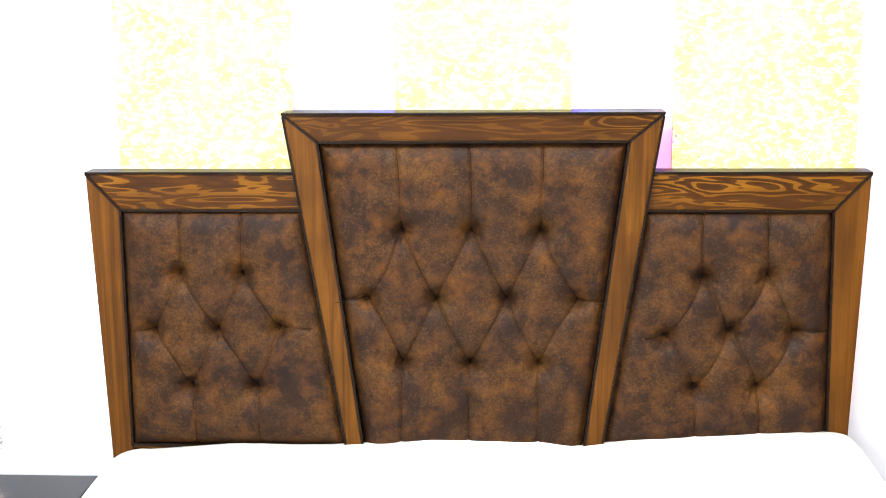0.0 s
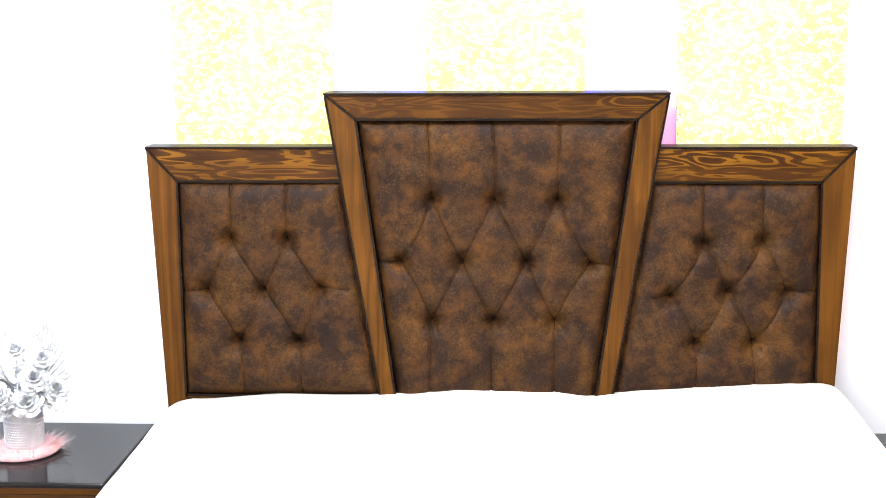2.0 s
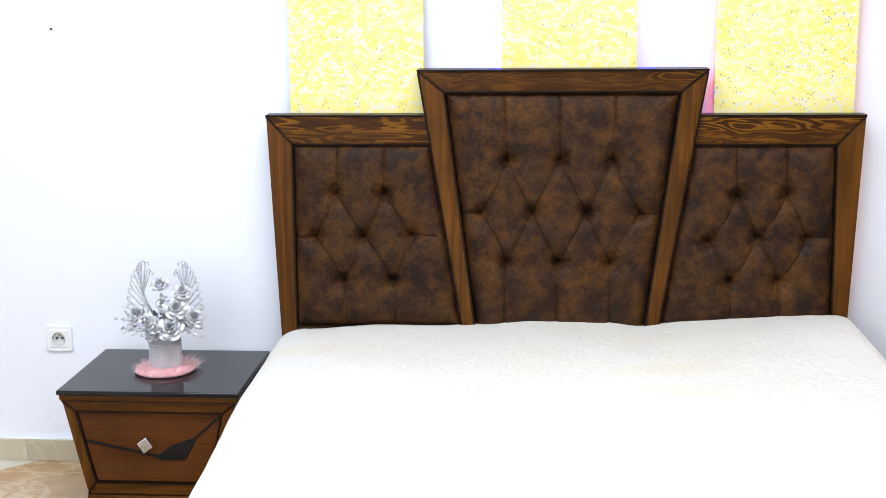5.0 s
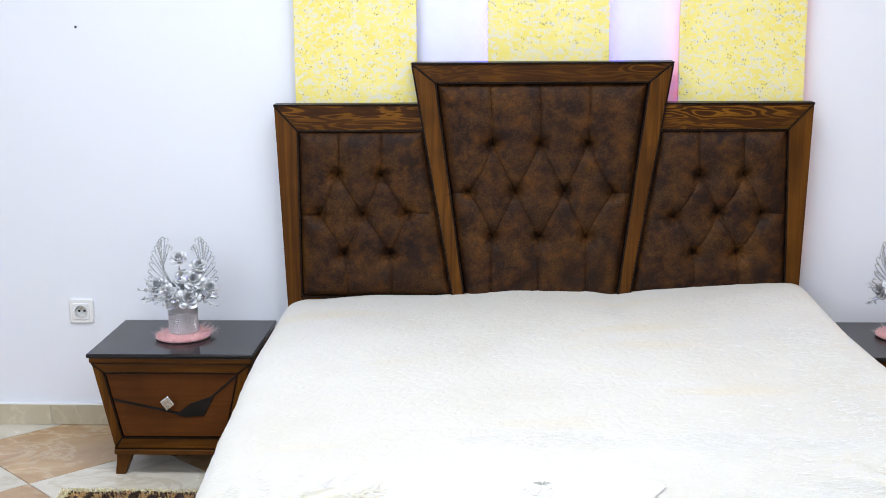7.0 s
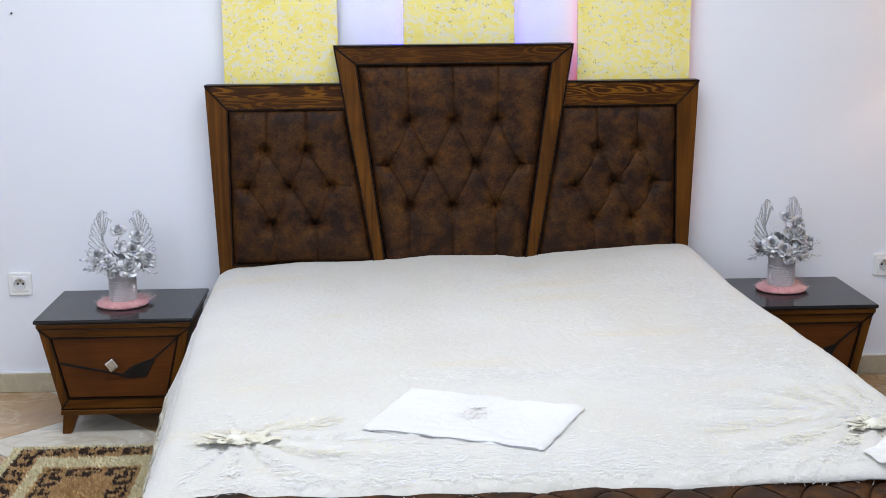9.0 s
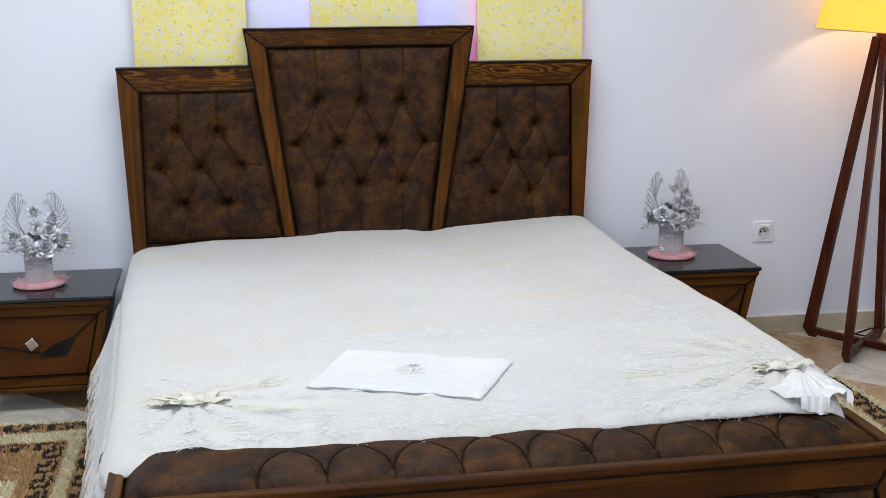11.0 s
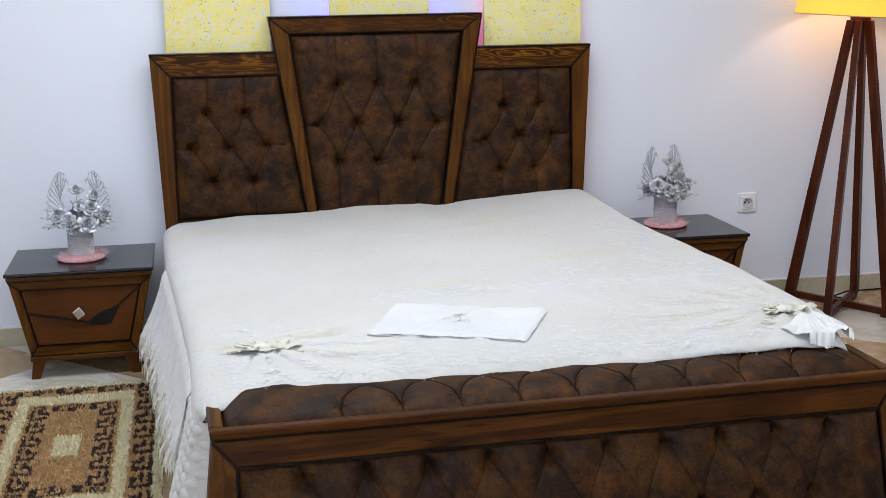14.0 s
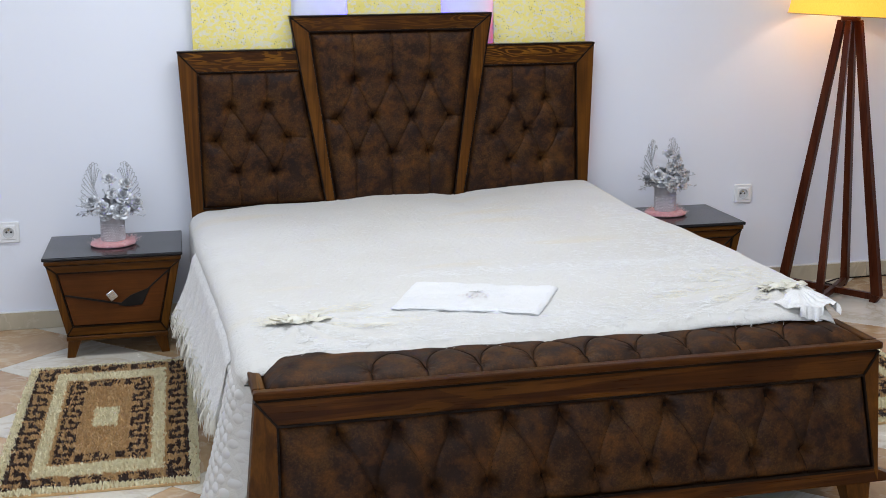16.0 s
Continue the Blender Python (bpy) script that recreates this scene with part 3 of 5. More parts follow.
# the two wings of the headboard
for s in (-1, 1):
    if s < 0:
        t2 = [(-0.692, 0.926), (-0.544, 0.925)]
        m3 = [(-0.760, 0.789), (-0.608, 0.791), (-0.458, 0.795)]
        l2 = [(-0.676, 0.652), (-0.518, 0.652)]
        tops, ends = (-0.683, -0.541), (-0.664, -0.512)
    else:
        t2 = [(0.533, 0.921), (0.681, 0.927)]
        m3 = [(0.449, 0.781), (0.595, 0.793), (0.744, 0.795)]
        l2 = [(0.518, 0.659), (0.664, 0.661)]
        tops, ends = (0.529, 0.677), (0.514, 0.664)
    seams = []
    for i in range(2):
        seams += chain([(tops[i], 1.078), t2[i]], -0.03 * s)
        seams += chain([t2[i], m3[i]], 0.04) + chain([t2[i], m3[i + 1]], 0.02)
        seams += chain([l2[i], m3[i]], -0.05) + chain([l2[i], m3[i + 1]], -0.04)
        seams += chain([l2[i], (ends[i], 0.5)], 0.03)
    seams += chain([(-0.822 if s < 0 else 0.40, m3[0][1] - 0.004), m3[0]], 0.03) + chain([m3[2], (-0.38 if s < 0 else 0.82, m3[2][1])], 0.03)
    inner = C_OUT_L if s < 0 else C_OUT_R
    outer = ((-0.822, 1.078), (-0.823, 0.5)) if s < 0 else ((0.819, 1.078), (0.828, 0.5))
    lr = (outer, inner) if s < 0 else (inner, outer)
    tufted_panel("wing_panel", *lr, 1.078, 0.503, HY + 0.008, t2 + m3 + l2, seams, 0.034, bed, 0.0035)
    # frame of the wing
    ox, ix = (-0.9, -0.822) if s < 0 else (0.9, 0.819)
    ob_, ib_ = (-0.868, -0.824) if s < 0 else (0.868, 0.829)
    pts = [(ox, 1.163), (ix, 1.078), (ib_, 0.30), (ob_, 0.30)]
    part("wing_stile", prism(bmesh.new(), pts, HY - 0.008, HY + 0.05, 0.004), wood_z, bed)
    xi = line_x(*inner, 1.163), line_x(*inner, 1.078)
    part("wing_top_rail", prism(bmesh.new(), [(ox + 0.0005 * -s, 1.163), (xi[0], 1.163), (xi[1], 1.078), (ix, 1.078)], HY - 0.006, HY + 0.05, 0.004), wood_x, bed)
    xb = line_x(*inner, 0.503), line_x(*inner, 0.40)
    part("wing_bottom_rail", prism(bmesh.new(), [(ib_, 0.503), (xb[0], 0.503), (xb[1], 0.40), (ib_, 0.40)], HY - 0.004, HY + 0.05, 0.003), wood_x, bed)
    # dark beads round the panel and on the mitre, gap shade in their colour
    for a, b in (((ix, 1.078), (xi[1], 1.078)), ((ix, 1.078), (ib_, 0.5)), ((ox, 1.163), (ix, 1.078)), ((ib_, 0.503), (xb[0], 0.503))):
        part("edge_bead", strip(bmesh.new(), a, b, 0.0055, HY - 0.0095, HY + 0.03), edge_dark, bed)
    part("top_cap", box(bmesh.new(), min(ox, xi[0]) - 0.002 * (s < 0), max(ox, xi[0]) + 0.002 * (s > 0), HY - 0.010, HY + 0.052, 1.162, 1.168, 0.002), edge_dark, bed)
    part("wing_back", prism(bmesh.new(), [(ox * 0.99, 1.15), (inner[0][0] * 0.95, 1.15), (inner[1][0] * 0.95, 0.42), (ob_ * 0.98, 0.42)], HY + 0.03, HY + 0.05), wood_z, bed)

for s, outer, inner in ((-1, C_OUT_L, C_IN_L), (1, C_OUT_R, C_IN_R)):
    pts = [(outer[0][0], 1.300), (inner[0][0], 1.238), (inner[1][0], 0.43), (outer[1][0], 0.43)]
    part("centre_stile", prism(bmesh.new(), pts, HY - 0.022, HY + 0.052, 0.005), wood_z, bed)
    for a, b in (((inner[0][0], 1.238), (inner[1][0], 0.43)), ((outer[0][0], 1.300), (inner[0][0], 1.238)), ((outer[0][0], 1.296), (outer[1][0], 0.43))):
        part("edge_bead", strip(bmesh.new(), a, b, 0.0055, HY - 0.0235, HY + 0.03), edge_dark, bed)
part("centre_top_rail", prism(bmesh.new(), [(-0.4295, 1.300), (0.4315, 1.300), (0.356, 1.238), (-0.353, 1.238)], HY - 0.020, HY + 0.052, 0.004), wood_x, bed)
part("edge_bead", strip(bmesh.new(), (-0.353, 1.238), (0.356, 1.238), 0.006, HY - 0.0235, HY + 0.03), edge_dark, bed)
part("top_cap", box(bmesh.new(), -0.434, 0.436, HY - 0.025, HY + 0.055, 1.299, 1.305, 0.002), edge_dark, bed)
part("headboard_back", prism(bmesh.new(), [(-0.41, 1.29), (0.41, 1.29), (0.275, 0.43), (-0.275, 0.43)], HY + 0.03, HY + 0.05), wood_z, bed)
for x in (-0.82, 0.82):
    part("headboard_leg", frustum(bmesh.new(), [(x - 0.03, HY - 0.004, 0), (x + 0.03, HY - 0.004, 0), (x + 0.03, HY + 0.048, 0), (x - 0.03, HY + 0.048, 0)],
                                  [(x - 0.04, HY - 0.004, 0.41), (x + 0.04, HY - 0.004, 0.41), (x + 0.04, HY + 0.048, 0.41), (x - 0.04, HY + 0.048, 0.41)], 0.003), wood_z, bed)

# footboard: an upholstered bench box, turned a little against the headboard
FM = 0.027
FC = Vector((0.115, -2.478, 0.0))
turn = Matrix.Translation(FC) @ pose(0, 0, 0, 0, 0, math.degrees(math.atan(FM)))


def turned(bm):
    bm.transform(turn)
    return bm


def front(bm):
    """The front of the bench leans out towards its foot."""
    for v in bm.verts:
        v.co.y -= 0.26 * max(0.0, FZ1 - v.co.z)
    return turned(bm)


W = 0.872
FT = 0.466
# trim round the cushion, mitred frame of the front, tapering downwards
part("bench_trim", turned(box(bmesh.new(), -W, W, -0.022, 0.012, FT - 0.022, FT, 0.008, 3)), bench_x, bed)
for s in (-1, 1):
    part("bench_trim", turned(box(bmesh.new(), min(s * W, s * (W - 0.034)), max(s * W, s * (W - 0.034)), 0.0125, 0.24, FT - 0.022, FT, 0.007, 3)), wood_y, bed)
part("edge_bead", turned(box(bmesh.new(), -W + 0.012, W - 0.012, -0.010, 0.01, FT - 0.031, FT - 0.0215, 0.002)), edge_dark, bed)
FZ0, FZ1, PB, PT = 0.085, FT - 0.030, 0.125, 0.373
ol = lambda z: -W + 0.004 + (FZ1 - z) * 0.10
il = lambda z: -W + 0.058 - (PT - z) * 0.03
for s in (-1, 1):
    low = ol(FZ0) if s < 0 else ol(FZ1) - 0.045
    part("bench_stile", front(prism(bmesh.new(), [(s * ol(FZ1), FZ1), (s * il(PT), PT), (s * il(PB), PB), (s * low, FZ0)], -0.006, 0.05, 0.004)), wood_z, bed)
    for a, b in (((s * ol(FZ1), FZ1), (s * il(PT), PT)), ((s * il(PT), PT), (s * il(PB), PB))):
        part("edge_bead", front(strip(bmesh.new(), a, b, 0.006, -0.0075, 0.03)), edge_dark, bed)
    x0, x1 = s * (W - 0.135), s * (W - 0.06)
    part("bench_foot", front(frustum(bmesh.new(), [(min(x0, x1) + 0.012, 0.006, 0), (max(x0, x1) - 0.012, 0.006, 0), (max(x0, x1) - 0.012, 0.05, 0), (min(x0, x1) + 0.012, 0.05, 0)],
                                      [(min(x0, x1), 0.0, FZ0), (max(x0, x1), 0.0, FZ0), (max(x0, x1), 0.07, FZ0), (min(x0, x1), 0.07, FZ0)], 0.003)), wood_z, bed)
    part("bench_side", front(prism(bmesh.new(), [(s * ol(FZ1) * 0.995, FZ1), (s * (abs(ol(FZ1)) - 0.03), FZ1), (s * (abs(ol(FZ0)) - 0.03), FZ0), (s * ol(FZ0) * 0.995, FZ0)], 0.051, 0.24, 0.002)), wood_y, bed)
part("bench_top_rail", front(prism(bmesh.new(), [(ol(FZ1), FZ1), (-ol(FZ1), FZ1), (-il(PT), PT), (il(PT), PT)], -0.004, 0.05, 0.004)), bench_x, bed)
part("bench_bottom_rail", front(prism(bmesh.new(), [(il(PB), PB), (-il(PB), PB), (0.045 - ol(FZ1), FZ0), (ol(FZ0), FZ0)], -0.004, 0.05, 0.004)), bench_x, bed)
for z in (PT, PB):
    part("edge_bead", front(strip(bmesh.new(), (il(z), z), (-il(z), z), 0.006, -0.0075, 0.03)), edge_dark, bed)
part("bench_back", front(box(bmesh.new(), -W + 0.09, W - 0.09, 0.034, 0.24, FZ0 + 0.01, FZ1 - 0.002)), wood_x, bed)

up = [(-0.662 + 0.1487 * i, 0.334 + (0.003 if i % 2 else 0)) for i in range(10)]
dn = [(-0.573 + 0.1485 * i, 0.183) for i in range(9)]
seams = []
for i, b in enumerate(up):
    seams += chain([(b[0] - 0.006, PT), b])
for i, b in enumerate(dn):
    seams += chain([up[i], b], 0.05) + chain([up[i + 1], b], -0.10) + chain([b, (b[0] + 0.004, PB)])
v = np.linspace(0, 1, 76)[None, :]
u = np.linspace(0, 1, 420)[:, None]
z = PT + (PB - PT) * v + 0 * u
xl = il(z)
x = xl * (1 - 2 * u)
edge = np.minimum(np.minimum(x - xl, -xl - x), np.minimum(PT - z, z - PB))
h = tuft_height(np.stack([x, z], -1), edge, up + dn, seams, 0.032)
fp = part("footboard_panel", front(grid(np.stack([x, 0.008 - h, z], -1), 420, 76)), leather_m, bed, "buttoned distressed brown leather upholstery", True)
stitches(fp, seams, lambda q: [(a_, 0.008 - h_ - 0.0016, b_) for (a_, b_), h_ in zip(q, tuft_height(q, np.full(len(q), 0.2), up + dn, seams, 0.032))], front)
for bx, bz in up + dn:
    bm = bmesh.new()
    bmesh.ops.create_uvsphere(bm, u_segments=10, v_segments=6, radius=0.010)
    bmesh.ops.scale(bm, vec=(1, 0.45, 1), verts=bm.verts)
    bmesh.ops.translate(bm, vec=(bx, 0.0265, bz), verts=bm.verts)
    part("button", front(bm), button_m, fp, "", True)

# cushion on top of the bench, scalloped by its seams
nb = [(-0.560 + 0.1462 * i, 0.050) for i in range(9)]
CZ = 0.436
seams = []
for i, b in enumerate(nb):
    seams += chain([b, (b[0], 0.015)])
    arch = [(b[0] + 0.1462 * t, b[1] + 0.098 * math.sin(math.pi * t) ** 0.8) for t in np.linspace(0, 1, 13)]
    seams += list(zip(arch, arch[1:]))
nu, nv = 560, 84
u = np.linspace(0, 1, nu)[:, None]
a = np.linspace(0, 1, nv)[None, :]
hw = W - 0.033
x = -hw + 2 * hw * u + 0 * a
along = 0.25 * a + 0 * u
edge = np.minimum(np.minimum(x + hw, hw - x), along)
roll = np.sqrt(np.clip(1 - (1 - np.clip(edge / 0.085, 0, 1)) ** 2, 0, 1))
d = tuft_height(np.stack([x, along], -1), np.full(x.shape, 1.0), nb, seams, 0.0, 0.014, 0.010)
zz = CZ + 0.056 * roll + np.where(roll > 0.2, 1, roll * 5) * d
bc = part("bench_cushion", turned(grid(np.stack([x, 0.008 + along, zz], -1), nu, nv)), leather_m, bed, "rolled brown leather cushion with stitched scallops", True)


def cushion_lift(q):
    e = np.minimum(np.minimum(q[:, 0] + hw, hw - q[:, 0]), q[:, 1])
    rl = np.sqrt(np.clip(1 - (1 - np.clip(e / 0.085, 0, 1)) ** 2, 0, 1))
    dd = tuft_height(q, np.full(len(q), 1.0), nb, seams, 0.0, 0.014, 0.010)
    zq = CZ + 0.056 * rl + np.where(rl > 0.2, 1, rl * 5) * dd
    return [(a_, 0.008 + b_, c_ + 0.0042) for (a_, b_), c_ in zip(q, zq)]


stitches(bc, seams, cushion_lift, turned, 0.0016)

# side rails and mattress under the bedspread
for s, (xa, xb) in ((-1, (-0.80, -0.735)), (1, (0.83, 0.93))):
    bm = bmesh.new()
    frustum(bm, [(xa if s < 0 else xa - 0.03, -0.14, 0.16), (xa + 0.03 if s < 0 else xa, -0.14, 0.16), (xb + 0.03 if s < 0 else xb, -2.2, 0.16), (xb if s < 0 else xb - 0.03, -2.2, 0.16)],
            [(xa if s < 0 else xa - 0.03, -0.14, 0.33), (xa + 0.03 if s < 0 else xa, -0.14, 0.33), (xb + 0.03 if s < 0 else xb, -2.2, 0.33), (xb if s < 0 else xb - 0.03, -2.2, 0.33)])
    part("side_rail", bm, wood_y, bed)
bm = bmesh.new()
frustum(bm, [(-0.77, -0.15, 0.27), (0.79, -0.15, 0.27), (0.88, -2.2, 0.27), (-0.70, -2.2, 0.27)][::-1], [(-0.77, -0.15, 0.47), (0.79, -0.15, 0.47), (0.88, -2.2, 0.44), (-0.70, -2.2, 0.44)][::-1], 0.03, 3)
tagged(part("mattress", bm, ceiling_m), "white mattress hidden under the bedspread on the bed", "mattress")

# ---- bedspread ----


def wob(x, y, s=0.0):
    return noise.noise(Vector((x, y, s)))


def top_z(x, y):
    z = 0.513 + 0.022 * x + 0.010 * wob(x * 1.7, y * 1.7, 3) + 0.004 * wob(x * 6, y * 6, 8)
    # the pillows' swell at the head end
    k = max(0.0, 1 - max(0.0, -0.16 - y) / 0.55)
    k = k * k * (3 - 2 * k)
    z += k * (float(np.interp(x, (-0.8, -0.58, -0.35, -0.1, 0.05, 0.17, 0.25, 0.36, 0.55, 0.76, 0.9), (0.487, 0.499, 0.503, 0.524, 0.523, 0.517, 0.504, 0.519, 0.535, 0.550, 0.546))) - 0.513 - 0.022 * x)
    f = max(0.0, min(1.0, (-1.55 - y) / 0.7))
    return z - 0.012 * f


YF = -2.262


def edge_l(y):
    return float(np.interp(-y, (0.1, 0.3, 0.76, 1.1, 1.33, 1.55, 1.85, 2.1), (-0.856, -0.852, -0.836, -0.812, -0.798, -0.784, -0.766, -0.760))) + 0.025 * max(0.0, (-2.18 - y) / 0.18) ** 2


def edge_r(y):
    return 0.872 + 0.055 * min(1, max(0, (-0.1 - y) / 1.5)) + 0.04 * min(1, max(0, (-1.5 - y) / 0.5)) - 0.075 * min(1, max(0, (-2.08 - y) / 0.25)) + 0.006 * math.sin(y * 4.0 + 1)


def hem_l(y):
    return float(np.interp(-y, (0.1, 0.8, 1.80, 2.02, 2.2, 2.4), (0.275, 0.325, 0.325, 0.06, 0.018, 0.014)))


def left_side(y, q):
    """A point of the hanging left side: q from 0 at the top edge to 1 at the hem."""
    e = edge_l(y)
    zt = top_z(e, y) - 0.05
    z = zt + (hem_l(y) - zt) * q
    far = min(1.0, max(0.0, (-0.45 - y) / 0.7))
    flare = 0.006 * q ** 1.3 * far * (0.7 + 0.3 * math.sin(y * 2.4 + 0.7))
    fold = (0.2 + 0.8 * far) * 0.010 * q * math.sin(y * 17 + 1.5 * math.sin(y * 5)) + 0.008 * q * math.sin(y * 41)
    # the front corner spreads out towards the floor, and its edge turns in round the footboard
    hang = min(1.0, max(0.0, (-1.86 - y) / 0.2))
    flare += hang * 0.105 * max(0.0, (zt - z) / 0.45) ** 1.1
    if hang:
        fold = fold * (1 - hang) + hang * 0.010 * q * math.sin(y * 23 + 1)
    turn_in = 0.9 * max(0.0, -2.26 - y) ** 2 / 0.075
    return Vector((e - 0.022 - flare - fold + turn_in, y - 0.035 * q * min(1.0, max(0.0, (-2.0 - y) / 0.3)), z))


rows_y = list(np.linspace(-0.112, -2.252, 160)) + [-2.252 - 0.075 * math.sin(math.pi / 2 * k / 14) for k in range(1, 15)]
nt = 150
verts = []
for r, y in enumerate(rows_y):
    row = []
    over = 0.0
    if y < -2.252:
        q = (-2.252 - y) / 0.075
        over = 0.022 * (1 - math.sqrt(max(0, 1 - q * q)))
    for k in range(26):
        p = left_side(y, 1 - k / 25)
        row.append(p)
    e0, e1 = edge_l(y), edge_r(y)
    for k in range(1, 8):
        a = math.pi / 2 * k / 8
        zt = top_z(e0, y)
        row.append(Vector((e0 - 0.022 + 0.095 * (1 - math.cos(a)), y, zt - 0.05 + 0.05 * math.sin(a) - over * math.sin(a))))
    for k in range(nt):
        x = e0 + 0.073 + (e1 - e0 - 0.106) * k / (nt - 1)
        yy = y
        if y < -2.15:
            yy = y + (0.016 * wob(x * 3.1, 0, 2) + 0.010 * wob(x * 9.0, 0, 4)) * min(1, (-2.15 - y) / 0.12) + FM * (x - 0.11) * min(1, (-2.15 - y) / 0.12) + 0.020 * max(0, 1 - abs(x - 0.12) / 0.75) * min(1, (-2.15 - y) / 0.12)
            if x < -0.15:
                yy += 0.018 * min(1, (-0.15 - x) / 0.4) * min(1, (-2.15 - y) / 0.12)
        fold = 0.0
        # puckers gathered round the corner bows
        for bx, by in ((-0.60, -1.98), (0.86, -2.02)):
            dx, dy = x - bx, y - by
            rr = math.hypot(dx, dy)
            if rr < 0.42:
                fold += 0.012 * min(1, max(0, (x + 0.72) / 0.12)) * math.sin(math.atan2(dy, dx) * 13 + bx) * min(1, rr / 0.08) * (1 - rr / 0.42) * (1 if dy < 0.03 else 0.35)
        row.append(Vector((x, yy, top_z(x, y) - over + fold)))
    for k in range(7, 0, -1):
        a = math.pi / 2 * k / 8
        zt = top_z(e1, y)
        row.append(Vector((e1 + 0.022 - 0.055 * (1 - math.cos(a)), y, zt - 0.05 + 0.05 * math.sin(a) - over * math.sin(a))))
    for k in range(20):
        q = k / 19
        zt = top_z(e1, y) - 0.05
        row.append(Vector((e1 + 0.022 + 0.04 * q + 0.02 * q * math.sin(y * 15), y, zt + (0.12 - zt) * q)))
    if y < -2.15:
        for q in row[:33]:
            q.y += FM * (q.x - 0.11) * min(1, (-2.15 - y) / 0.12)
    verts.append(row)
pts = np.array([[tuple(p) for p in row] for row in verts])
spread = thing("bedspread", (0.05, -1.2, 0.5), "white quilted bedspread with lace trim draped over the bed", "bedspread")
cover = part("cover", grid(pts, len(rows_y), len(verts[0])), quilt_m, spread, "white quilted cover with faint cream stains", True)
sol = cover.modifiers.new("thickness", "SOLIDIFY")
sol.thickness, sol.offset = 0.010, 1.0

# the hanging corner is puffed in oval cells
def corner(s, q):
    """s goes along the hanging corner, q from the bed's edge down to the floor."""
    y = -1.90 - 0.425 * s
    p = left_side(y, q)
    if y < -2.15:
        p.y += FM * (p.x - 0.11) * min(1, (-2.15 - y) / 0.12)
    return p + Vector((-0.0102, 0, 0))


rnd = random.Random(5)
bm = bmesh.new()


def corner_out(s, q, d):
    a, b, c = corner(s, q), corner(min(1, s + 0.01), q), corner(s, min(1, q + 0.01))
    n = (c - a).cross(b - a)
    if n.length < 1e-9:
        return a
    n.normalize()
    if n.x > 0:
        n = -n
    return a + n * d


for j in range(12):
    for i in range(10):
        s = 0.03 + 0.098 * i + (0.054 if j % 2 else 0) + rnd.uniform(-0.012, 0.012)
        q = 0.08 + 0.080 * j + rnd.uniform(-0.008, 0.008)
        if s > 0.985 or q > 0.985 or corner(s, q).z < 0.03:
            continue
        n = 10
        rim, mid = [], []
        for k in range(n):
            a = 2 * math.pi * k / n + 0.3
            e = rnd.uniform(0.9, 1.08)
            ds, dq = 0.052 * e * math.cos(a), 0.044 * e * math.sin(a)
            rim.append(bm.verts.new(corner_out(min(1, max(0, s + ds)), min(1, q + dq), -0.004)))
            mid.append(bm.verts.new(corner_out(min(1, max(0, s + ds * 0.66)), min(1, q + dq * 0.66), 0.0048)))
        tip = bm.verts.new(corner_out(s, q, 0.0076))
        for k in range(n):
            bm.faces.new((rim[k], rim[(k + 1) % n], mid[(k + 1) % n], mid[k]))
            bm.faces.new((mid[k], mid[(k + 1) % n], tip))
part("quilted_corner", bm, quilt_puff, spread, "puffed oval quilting cells", True, "stuff")

# lace flounce over the left side, flaring out to a fringed hem
ys = np.linspace(-0.70, -2.08, 150)


def flounce(y, q):
    e = edge_l(max(y, -2.15))
    top = Vector((e - 0.012, y, top_z(e, y) - 0.030))
    hx = float(np.interp(-y, (0.70, 0.78, 1.0, 1.24, 1.6, 2.02, 2.22), (-0.935, -0.952, -0.928, -0.906, -0.878, -0.848, -0.838)))
    ruff = q ** 1.5 * (0.014 * math.sin(y * 62 + 2 * math.sin(y * 9)) + 0.007 * math.sin(y * 117))
    x = top.x - 0.024 * min(1.0, q * 6) + (hx + 0.024 - top.x) * q ** 1.15 - 0.004 - ruff
    return Vector((x, y, top.z + (0.235 - top.z) * q ** 0.9))


nq = 26
pts = np.array([[tuple(flounce(y, k / (nq - 1))) for k in range(nq)] for y in ys])
part("lace_flounce", grid(pts, len(ys), nq), lace_m, spread, "sheer white lace flounce", True)
bm = bmesh.new()
for i in range(3200):
    y = rnd.uniform(-0.70, -2.08)
    q = rnd.choice((1.0, 1.0, 0.97, 0.93, 0.86))
    p = flounce(y, q)
    ln = rnd.uniform(0.03, 0.07)
    d = Vector((rnd.uniform(-0.35, 0.1), rnd.uniform(-0.35, 0.35), -1)).normalized()
    w = Vector((rnd.uniform(-1, 1), rnd.uniform(-1, 1), 0)).normalized() * rnd.uniform(0.0012, 0.0028)
    m = p + d * ln * 0.5 + Vector((rnd.uniform(-0.006, 0.004), rnd.uniform(-0.006, 0.006), 0))
    e = p + d * ln
    vs = [bm.verts.new(v) for v in (p - w, p + w, m + w, m - w, e)]
    bm.faces.new(vs[:4])
    bm.faces.new((vs[3], vs[2], vs[4]))
part("fringe", bm, fringe_m, spread, "ivory thread fringe", False, "stuff")


